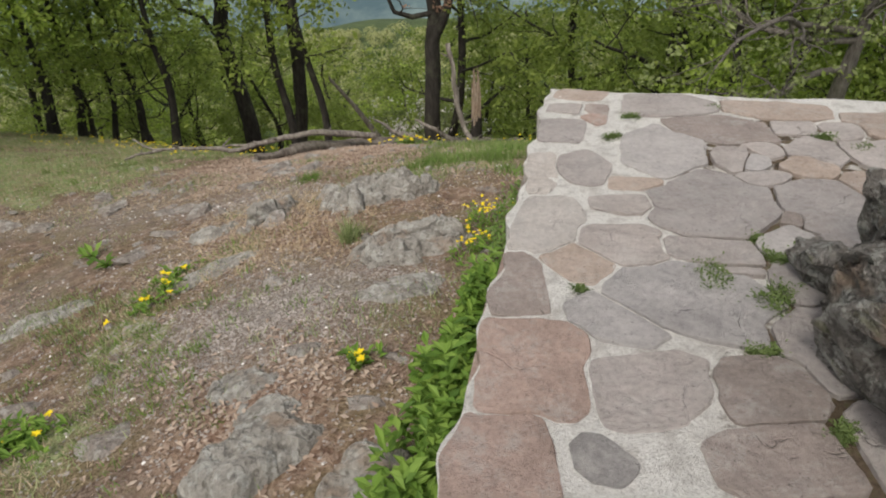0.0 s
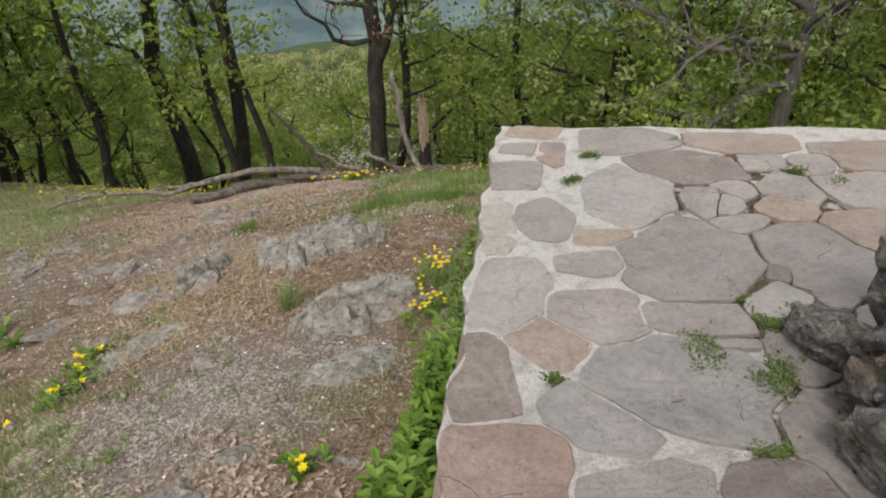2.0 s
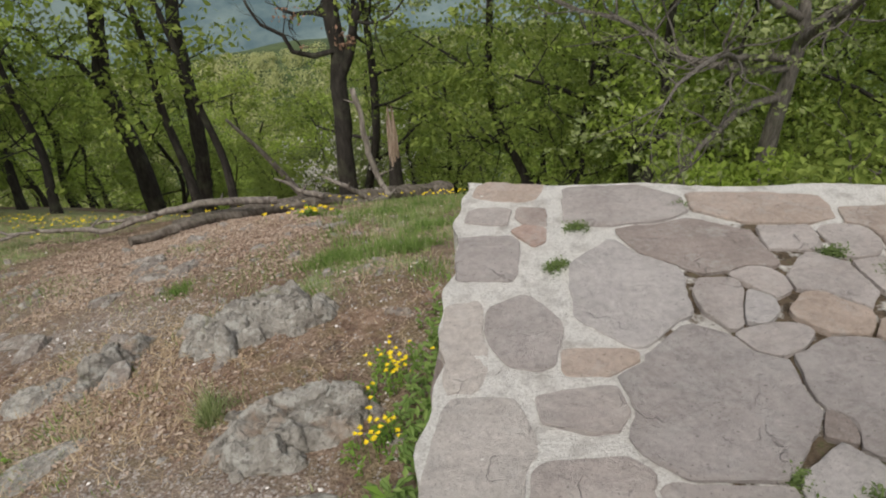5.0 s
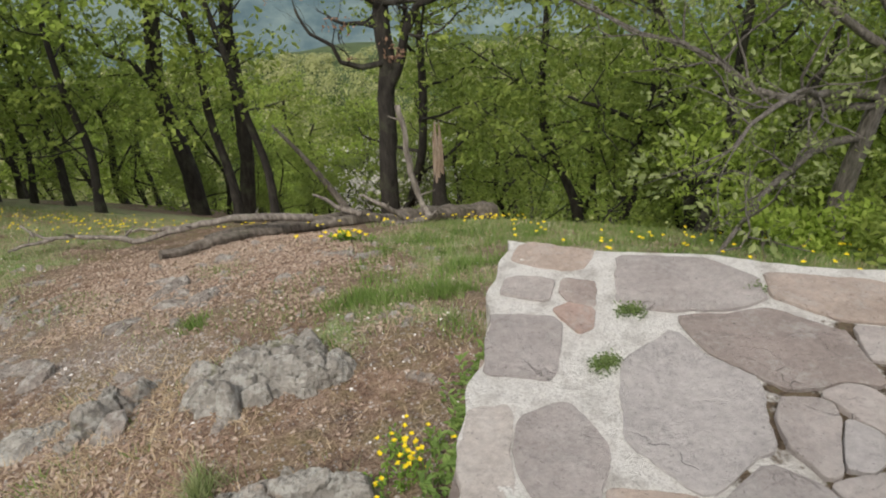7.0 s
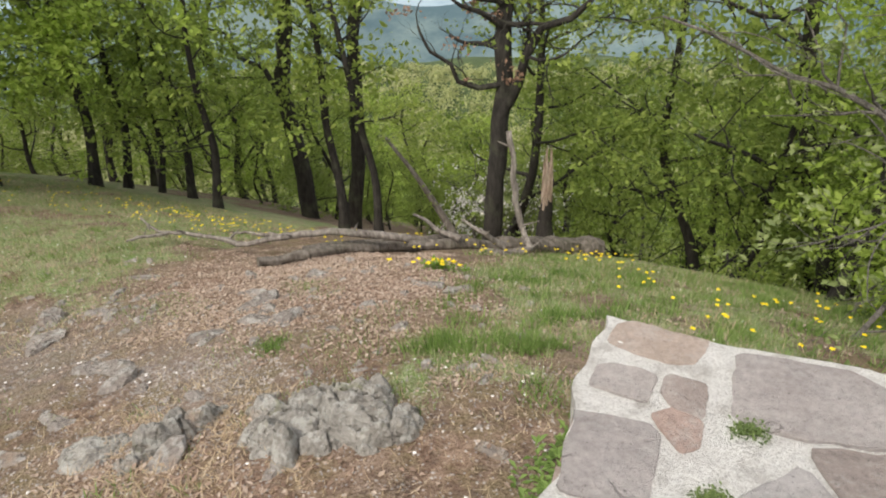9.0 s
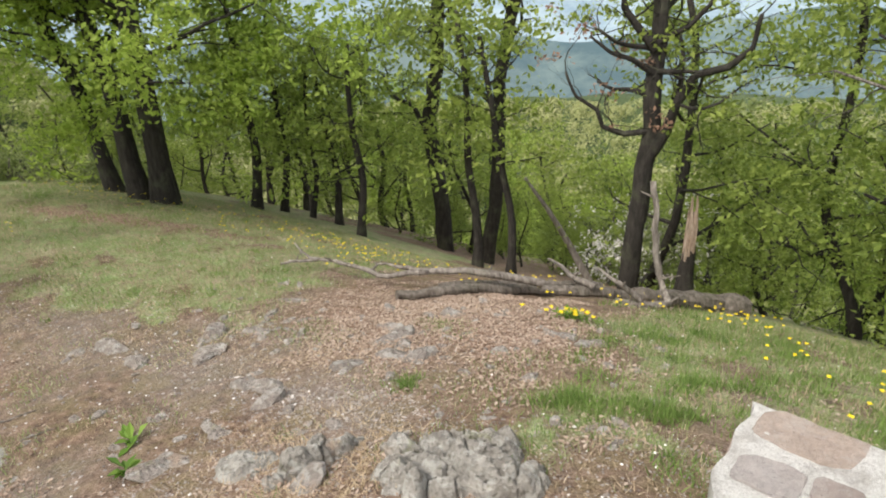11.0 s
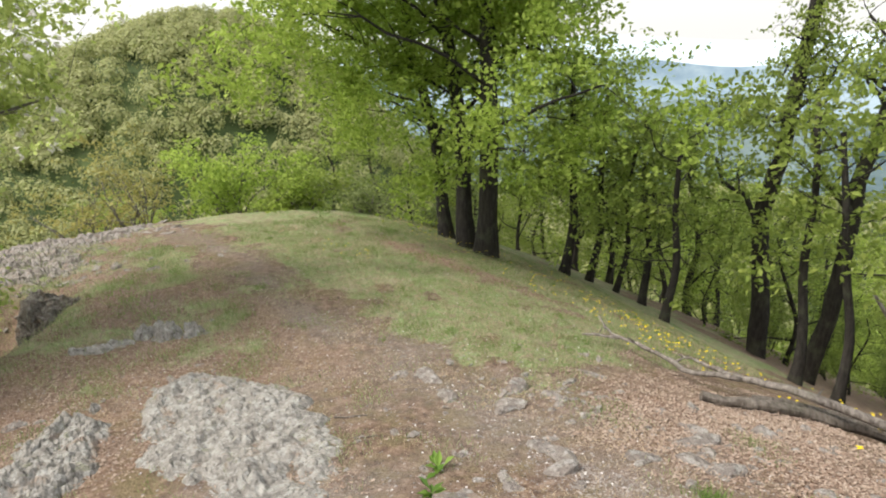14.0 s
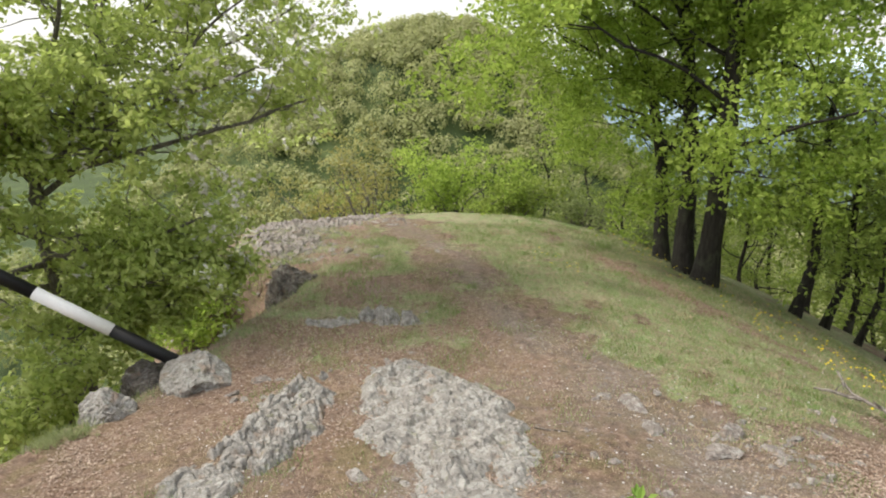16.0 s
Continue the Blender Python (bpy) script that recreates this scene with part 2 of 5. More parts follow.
def plain_material(name, colour, rough=0.7, spread=0.25, scale=30):
    n = Nodes(name)
    p = n.place()
    lo, hi = tuple(v * (1 - spread) for v in colour), tuple(min(1, v * (1 + spread)) for v in colour)
    a = n.noise(p, scale, 5, 0.65)
    n.bump(a, 0.3, 0.005)
    return n.done(n.ramp(a, (0.35, lo), (0.65, hi)), rough)


GROUND = ground_material()
OUTCROP = rock_material("weathered_outcrop", (0.12, 0.108, 0.097), (0.31, 0.292, 0.265), (0.47, 0.45, 0.415))
BOULDER = rock_material("dark_layered_boulder", (0.075, 0.067, 0.06), (0.25, 0.23, 0.215), (0.45, 0.43, 0.41), 0.75, 1.3, 0.6)
CLIFF = rock_material("mossy_cliff_rock", (0.06, 0.055, 0.05), (0.2, 0.17, 0.145), (0.36, 0.33, 0.3), 0.3, 1.0, 0.5)
SHELF = rock_material("brown_grey_shelf_rock", (0.12, 0.1, 0.088), (0.27, 0.235, 0.21), (0.42, 0.385, 0.355), 0.4)
MORTAR = mortar_material()
GREY = slab_material("grey_slab", (0.3, 0.275, 0.265), (0.31, 0.265, 0.245))
BLUE = slab_material("blue_grey_slab", (0.32, 0.305, 0.302), (0.29, 0.27, 0.265))
RED = slab_material("red_brown_slab", (0.3, 0.225, 0.195), (0.31, 0.235, 0.2))
TAN = slab_material("tan_slab", (0.32, 0.265, 0.23), (0.34, 0.26, 0.2))
PALE = slab_material("pale_slab", (0.38, 0.355, 0.335), (0.32, 0.285, 0.265))
BROWN = slab_material("brown_grey_slab", (0.24, 0.205, 0.19), (0.25, 0.21, 0.185))
DARK = slab_material("dark_grey_slab", (0.22, 0.212, 0.21), (0.24, 0.22, 0.21))
BARK = bark_material("oak_bark", (0.016, 0.0145, 0.013), (0.068, 0.061, 0.053))
DEAD = bark_material("bleached_dead_wood", (0.09, 0.075, 0.065), (0.42, 0.38, 0.34))
SPLINTER = bark_material("split_heartwood", (0.2, 0.13, 0.09), (0.6, 0.5, 0.41))
LOGBARK = bark_material("rotting_log_bark", (0.07, 0.058, 0.048), (0.3, 0.265, 0.23))
TWIG = bark_material("grey_twig_bark", (0.07, 0.062, 0.054), (0.3, 0.275, 0.245), 2.0)
LEAF_OAK = leaf_material("oak_leaf", (0.11, 0.165, 0.032), (0.23, 0.315, 0.06), (0.36, 0.43, 0.105), 0.52)
LEAF_BRIGHT = leaf_material("fresh_green_leaf", (0.16, 0.25, 0.035), (0.33, 0.45, 0.075), (0.47, 0.58, 0.14), 0.6)
LEAF_WOOD = leaf_material("woodland_leaf", (0.09, 0.145, 0.027), (0.19, 0.265, 0.05), (0.32, 0.39, 0.095), 0.52)
LEAF_PALE = leaf_material("pale_grey_green_leaf", (0.11, 0.155, 0.048), (0.205, 0.26, 0.088), (0.36, 0.41, 0.18))
LEAF_APPLE = leaf_material("apple_leaf", (0.22, 0.3, 0.065), (0.4, 0.49, 0.12), (0.55, 0.62, 0.24), 0.62)
LEAF_DRY = leaf_material("withered_leaf", (0.16, 0.08, 0.05), (0.26, 0.15, 0.1), (0.36, 0.24, 0.17), 0.3)
LEAF_YELLOW = leaf_material("yellow_green_bud", (0.2, 0.2, 0.05), (0.33, 0.32, 0.09), (0.45, 0.42, 0.16))
BLOSSOM = leaf_material("white_blossom", (0.7, 0.66, 0.64), (0.8, 0.77, 0.75), (0.86, 0.84, 0.82), 0.3)
GRASS = leaf_material("meadow_grass", (0.14, 0.19, 0.07), (0.27, 0.335, 0.135), (0.45, 0.475, 0.27), 0.35)
GRASS_LUSH = leaf_material("lush_grass", (0.07, 0.13, 0.03), (0.15, 0.245, 0.06), (0.27, 0.38, 0.11), 0.35)
STRAW = leaf_material("dry_straw", (0.3, 0.22, 0.13), (0.45, 0.34, 0.22), (0.58, 0.48, 0.34), 0.2)
HERB = leaf_material("herb_leaf", (0.06, 0.13, 0.02), (0.13, 0.24, 0.035), (0.24, 0.36, 0.07), 0.35)
WEED = leaf_material("joint_weed_leaf", (0.05, 0.08, 0.025), (0.1, 0.15, 0.045), (0.18, 0.24, 0.08), 0.3)
PETAL = leaf_material("yellow_petal", (0.75, 0.55, 0.01), (0.85, 0.65, 0.015), (0.9, 0.75, 0.04), 0.25)
DRYLEAF = leaf_material("dead_oak_leaf", (0.14, 0.09, 0.065), (0.31, 0.215, 0.16), (0.5, 0.41, 0.335), 0.15)
PEBBLE = plain_material("pebble_grey", (0.31, 0.28, 0.26), 0.85, 0.4, 9)
SHELL = plain_material("white_pebble", (0.75, 0.72, 0.7), 0.7, 0.12)
POLE_BLACK = plain_material("black_paint", (0.012, 0.012, 0.013), 0.45, 0.2)
POLE_WHITE = plain_material("white_paint", (0.8, 0.8, 0.79), 0.5, 0.04)
# Canopy green made lighter, with some distance haze put into the colour.
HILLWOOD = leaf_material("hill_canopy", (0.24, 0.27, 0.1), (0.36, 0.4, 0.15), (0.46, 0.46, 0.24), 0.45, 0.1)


# ---- the lie of the land ----
def crest_edge(x):
    """Where the ridge breaks off to the south."""
    return 5.0 - 3.6 * step(-9.8, -4.2, x) - 1.5 * step(-4.5, -1.0, x) + 0.25 * math.sin(x * 1.7) - 0.55 * step(-10.6, -12.0, x)


def lie(x, y):
    """Height of the bare ground."""
    far = math.hypot(x + 2, y - 7)
    z = -1.542 * logistic((-1.83 - x) / 1.341)
    hinge = 6.815 + 6.452 * logistic((-3.089 - x) / 2.802)
    z -= 0.548 * min(ramp(y - hinge, 1.961), 480)
    south = crest_edge(x) - y
    if x < 2:
        z -= 1.5 * min(ramp(south, 0.22), 3.0) * step(1.0, -3.5, x) + 0.5 * clamp(ramp(south - 3, 1.0), 0, 70) * step(2, -3, x)
    z -= 0.5 * clamp(ramp(-15.6 - x, 0.9), 0, 60)
    z -= 0.2 * clamp(ramp(x - 5, 1.5), 0, 60)
    if far > 60:
        z = max(z, -60 - 220 * step(60, 420, far) * step(-120, 40, y + 0.4 * x) - 220 * step(260, 700, far) * step(40, -120, y + 0.4 * x) + 14 * nz(x, y, 3, 0.004))
        wide = 84 if y < 62 else 58
        z = max(z, -60 - 220 * step(260, 700, far) + 70 * math.exp(-((x + 172) / 70) ** 2 - ((y - 62) / wide) ** 2) + 3 * nz(x, y, 8, 0.03))
    return z


def relief(x, y):
    d = math.hypot(x + 3, y - 7)
    if d > 45:
        return 0.0
    k = 1 - d / 45
    return k * (0.05 * nz(x, y, 1, 0.9) + 0.025 * nz(x, y, 2, 3.1) + 0.008 * nz(x, y, 3, 11))


def height(x, y):
    return lie(x, y) + relief(x, y)


def path_mask(x, y):
    """The trodden way along the crest."""
    c = 8.3 + 0.18 * math.sin((x + 5) * 0.8) - 0.25 * step(-4.5, -1.5, x)
    w = 0.36 + 0.55 * step(-7.0, -3.0, x)
    return math.exp(-((y - c) / w) ** 2) * step(-16.5, -12, x) * step(0.2, -1.2, x)


def grass_mask(x, y):
    """0 bare, 1 turf."""
    g = 0.0
    # meadow on the north flank west of the log
    g = max(g, step(-2.9, -4.3, x) * step(8.5, 9.3, y + 0.42 * ramp(x + 5, 0.6)) * step(18.5, 16.0, y))
    # strip between the terrace and the log
    g = max(g, (0.62 + 0.3 * step(9.0, 11.0, y)) * step(-0.9, 0.5, x - 0.12 * (y - 7)) * step(7.2, 8.0, y))
    # thin grass south of the path, thicker in one patch
    g = max(g, 0.42 * step(-4.5, -7.5, x) * step(4.6, 5.6, y))
    g = max(g, math.exp(-((x + 11.0) / 1.6) ** 2 - ((y - 7.35) / 0.55) ** 2))
    g = max(g, 0.6 * step(0.9, 0.2, abs(y - crest_edge(x) - 0.25)) * step(-4, -6, x))
    # weeds round the dandelions
    g = max(g, 0.62 * math.exp(-((x + 1.3) / 0.55) ** 2 - ((y - 4.9) / 0.6) ** 2))
    g = max(g, 0.45 * math.exp(-((x + 1.45) / 0.35) ** 2 - ((y - 6.0) / 0.4) ** 2))
    g *= 1 - 0.9 * path_mask(x, y)
    g += (0.6 * nz(x, y, 7, 0.8) + 0.7 * nz(x, y, 17, 1.9) - 0.1) * (g > 0.03)
    return clamp(g) * (1 - 0.9 * oak_litter(x, y))


def oak_litter(x, y):
    """Brown strip of leaves in the shade of the big oak."""
    return math.exp(-((x + 8.6) / 2.4) ** 2 - ((y - 11.75 - 0.2 * (x + 8.6)) / 0.42) ** 2)


def litter_mask(x, y):
    l = 0.95 * math.exp(-((x + 1.3 + 0.5 * (y - 9.6)) / 1.5) ** 2 - ((y - 9.8) / 1.5) ** 2) * 1.2
    l = max(l, 0.8 * math.exp(-((x + 0.1) / 0.5) ** 2 - ((y - 4.6) / 0.5) ** 2))
    l = max(l, 0.55 * step(-4, -6, x) * step(1.6, 0.5, abs(y - crest_edge(x) - 1.0)))
    l = max(l, 0.5 * step(14.5, 17, y))
    l = max(l, 0.4 * step(-3.5, -5.5, x) * step(8.2, 7.4, y))
    l = max(l, 0.6 * math.exp(-((x + 0.7) / 0.7) ** 2 - ((y - 6.6) / 0.6) ** 2))
    l = max(l, oak_litter(x, y))
    return clamp(l + (0.45 * nz(x, y, 5, 1.1) + 0.4 * nz(x, y, 15, 2.7)) * (0.4 + l))


def grit_mask(x, y):
    l = 0.95 * math.exp(-((x + 0.45) / 0.75) ** 2 - ((y - 5.6) / 0.5) ** 2)
    l = max(l, 0.5 * math.exp(-((x + 3.0) / 0.7) ** 2 - ((y - 5.9) / 0.7) ** 2))
    l = max(l, 0.32 * path_mask(x, y))
    return clamp(l + 0.35 * nz(x, y, 6, 1.3))


def rock_mask(x, y):
    r = 0.16 * math.exp(-((x + 1.9 + 0.9 * (y - 8.95)) / 1.3) ** 2 - ((y - 8.95) / 0.5) ** 2)
    r = max(r, 0.6 * math.exp(-((x + 4.5) / 0.9) ** 2 - ((y - 6.2) / 0.45) ** 2))
    r = max(r, 0.5 * math.exp(-((x + 5.0) / 0.9) ** 2 - ((y - 4.6 - 0.5 * (-5.0 - x)) / 0.3) ** 2))
    r = max(r, 0.45 * step(1.4, 0.6, abs(y - 5.6)) * step(-10.8, -11.8, x))
    r = max(r, 0.4 * step(8.8, 7.8, y) * step(-13.0, -14.0, x))
    return clamp(r)


def spread(lo, hi, fine, growth, reach):
    """Grid lines: even between lo and hi, then wider and wider out to reach."""
    lines = [lo + fine * i for i in range(int((hi - lo) / fine) + 1)]
    s, a, b = fine, lines[0], lines[-1]
    left, right = [], []
    while b < reach:
        s *= growth
        b += s
        a -= s
        right.append(b)
        left.append(a)
    return left[::-1] + lines + right


def ground():
    xs, ys = spread(-12.0, 3.0, 0.065, 1.075, 3600), spread(2.0, 13.5, 0.065, 1.075, 3600)
    w = len(xs)
    verts = [(x, y, height(x, y)) for y in ys for x in xs]
    faces = [(j * w + i, j * w + i + 1, (j + 1) * w + i + 1, (j + 1) * w + i) for j in range(len(ys) - 1) for i in range(w - 1)]
    me = mesh_of("ground", verts, faces, GROUND, True)
    for key, fn in (("grass", grass_mask), ("litter", litter_mask), ("grit", grit_mask), ("rock", rock_mask)):
        a = me.attributes.new(key, "FLOAT", "POINT")
        a.data.foreach_set("value", [fn(x, y) if abs(x + 4) < 30 and abs(y - 8) < 30 else 0.3 for x, y, z in verts])
    a = me.attributes.new("far", "FLOAT", "POINT")
    a.data.foreach_set("value", [step(25, 60, math.hypot(x + 3, y - 7)) for x, y, z in verts])
    tagged(new("ground", me), "trodden hilltop soil with leaf litter, grit and thin grass", "ground", kind="structure")


ground()


# ---- the stone terrace ----
STONES = []


def stone(x, y, a, b, turn, tone, chop=""):
    """A slab: centre, half length, half width, turn, stone; chop: tenths broken off each of its corners."""
    STONES.append((x, y, a, b, radians(turn), tone, chop))


stone(0.89, 4.44, 0.215, 0.173, 84, RED, "1032")
stone(0.76, 4.05, 0.148, 0.161, 3, RED, "0510")
stone(1.26, 4.33, 0.191, 0.153, 6, GREY, "3229")
stone(1.05, 4.05, 0.070, 0.089, 45, DARK, "4673")
stone(1.18, 4.66, 0.100, 0.174, 42, BLUE, "0480")
stone(0.85, 4.93, 0.106, 0.208, 3, BROWN, "5900")
stone(1.12, 5.05, 0.108, 0.142, 33, TAN, "5044")
stone(1.02, 5.37, 0.247, 0.141, 75, PALE, "2065")
stone(1.31, 5.18, 0.157, 0.175, 87, GREY, "2943")
stone(1.51, 4.80, 0.215, 0.307, 69, BLUE, "7706")
stone(1.78, 5.51, 0.311, 0.261, 42, GREY, "1775")
stone(1.70, 6.14, 0.263, 0.256, 36, BLUE, "0908")
stone(2.08, 6.41, 0.203, 0.262, 87, BROWN, "0917")
stone(1.91, 6.82, 0.191, 0.275, 78, GREY, "0067")
stone(2.50, 6.67, 0.140, 0.292, 75, TAN, "0740")
stone(3.09, 6.37, 0.184, 0.284, 81, TAN, "0551")
stone(1.66, 5.12, 0.089, 0.184, 81, GREY, "1602")
stone(1.99, 5.16, 0.129, 0.091, 30, BLUE, "1525")
stone(2.29, 5.45, 0.206, 0.262, 15, GREY, "3655")
stone(1.99, 4.95, 0.232, 0.120, 51, GREY, "8630")
stone(1.38, 5.53, 0.143, 0.091, 3, GREY, "0175")
stone(1.26, 5.94, 0.136, 0.178, 24, GREY, "0549")
stone(1.03, 5.91, 0.232, 0.078, 84, PALE, "2451")
stone(1.19, 6.47, 0.160, 0.129, 81, GREY, "0022")
stone(1.25, 6.84, 0.073, 0.095, 75, GREY, "5103")
stone(1.45, 6.79, 0.084, 0.069, 78, BROWN, "3800")
stone(1.40, 7.12, 0.130, 0.150, 66, TAN, "8050")
stone(1.43, 6.63, 0.064, 0.082, 27, RED, "8019")
stone(1.49, 5.74, 0.064, 0.131, 81, TAN, "1090")
stone(2.03, 5.99, 0.147, 0.091, 84, GREY, "4790")
stone(2.14, 5.94, 0.096, 0.063, 72, BLUE, "6080")
stone(2.24, 6.11, 0.077, 0.102, 27, GREY, "4015")
stone(2.12, 5.76, 0.122, 0.079, 12, GREY, "6068")
stone(2.50, 6.39, 0.097, 0.109, 78, GREY, "2020")
stone(2.50, 6.06, 0.140, 0.145, 42, GREY, "0329")
stone(2.38, 5.86, 0.115, 0.125, 36, TAN, "2366")
stone(2.76, 6.32, 0.127, 0.116, 87, GREY, "3093")
stone(1.62, 4.33, 0.168, 0.135, 3, BROWN, "3506")
stone(1.53, 4.05, 0.179, 0.116, 6, BROWN, "0451")
stone(2.86, 5.96, 0.217, 0.198, 3, GREY, "5059")
stone(2.62, 5.65, 0.181, 0.181, 51, TAN, "9901")
stone(2.09, 5.36, 0.056, 0.047, 60, BROWN, "0209")
stone(2.21, 5.16, 0.070, 0.057, 0, GREY, "2047")
stone(1.74, 4.96, 0.024, 0.079, 84, GREY, "3500")
# courses that run on past the edge of view
stone(0.62, 3.55, 0.2, 0.2, 20, RED)
stone(0.98, 3.6, 0.18, 0.2, 0, GREY)
stone(1.4, 3.65, 0.24, 0.2, 15, BROWN)
stone(0.52, 3.05, 0.2, 0.24, 0, RED)
stone(0.98, 3.1, 0.22, 0.22, 30, BLUE)
stone(1.45, 3.1, 0.22, 0.26, 0, GREY)
stone(1.9, 3.5, 0.24, 0.3, 0, BROWN)
stone(2.0, 4.1, 0.2, 0.22, 0, GREY)
stone(2.35, 4.9, 0.24, 0.2, 20, GREY)
stone(2.4, 4.4, 0.22, 0.22, 70, BLUE)
stone(2.8, 5.1, 0.24, 0.22, 20, GREY)
stone(2.9, 4.6, 0.26, 0.2, 0, GREY)
stone(3.05, 5.55, 0.22, 0.2, 60, TAN)
stone(3.25, 6.0, 0.18, 0.2, 0, GREY)
stone(3.4, 5.1, 0.26, 0.24, 0, GREY)
stone(3.5, 5.7, 0.2, 0.2, 40, BLUE)


def pave_rest():
    """Slabs over the part of the terrace that lies behind the walker."""
    rng = random.Random(33)
    for _ in range(4000):
        x, y = rng.uniform(0.45, 3.6), rng.uniform(1.85, 6.5)
        if x > 0.5 + 0.177 * (y - 2) and all(math.hypot(x - q[0], y - q[1]) > 0.2 + 0.8 * max(q[2], q[3]) for q in STONES):
            stone(x, y, rng.uniform(0.18, 0.26), rng.uniform(0.18, 0.24), rng.uniform(0, 180), rng.choice((GREY, GREY, BLUE, BROWN, TAN)))


pave_rest()
TURN = math.atan2(1.20 - 0.81, 7.22 - 5.12)
# corners of the terrace, anticlockwise
LEFT_FAR, RIGHT_FAR = (1.185, 7.235), (3.75, 6.62)
LEFT_NEAR, RIGHT_NEAR = (0.26, 2.0), (3.6, 1.6)


def left_edge(y):
    """The outer edge of the kerb course."""
    return LEFT_NEAR[0] + (LEFT_FAR[0] - LEFT_NEAR[0]) * (y - LEFT_NEAR[1]) / (LEFT_FAR[1] - LEFT_NEAR[1]) + 0.018 * math.sin(y * 9) + 0.012 * math.sin(y * 23)


def far_edge(x):
    return LEFT_FAR[1] + (RIGHT_FAR[1] - LEFT_FAR[1]) * (x - LEFT_FAR[0]) / (RIGHT_FAR[0] - LEFT_FAR[0]) + 0.02 * math.sin(x * 7)


def on_terrace(x, y, m=0.0):
    return x > left_edge(y) - m and y < far_edge(x) + m


SIDES = []


def hew():
    """Each slab is a block with its corners broken off, more or less."""
    rng = random.Random(21)
    for q in STONES:
        chop = [int(c) / 10 for c in q[6]] or [rng.choice((0.1, 0.3, 0.5, 0.8)) for _ in range(4)]
        lean = rng.uniform(-0.05, 0.05)
        sides = [(1, lean, 1), (-1, lean, 1), (lean, 1, 1), (-lean, -1, 1)]
        for (u, v), c in zip(((1, 1), (-1, 1), (-1, -1), (1, -1)), chop):
            c = max(c, 0.12)
            tip = rng.uniform(0.8, 1.25)
            sides.append((u * tip, v, 1 + tip - c))
        SIDES.append(sides)


hew()


def reach(i, p):
    x, y, a, b, t, _, chop = STONES[i]
    dx, dy = p[0] - x, p[1] - y
    u, v = (dx * math.cos(t) + dy * math.sin(t)) / a, (-dx * math.sin(t) + dy * math.cos(t)) / b
    flat = max((u * c + v * s) / h for c, s, h in SIDES[i])
    return 0.93 * flat + 0.07 * math.hypot(u, v)


def joint_soil(x, y):
    """How far the mortar has washed out of the joints: 0 whole, 1 filled with earth."""
    return 0.85 * step(0.5, 1.2, x - left_edge(y)) * step(7.6, 6.4, y + 0.2 * x)


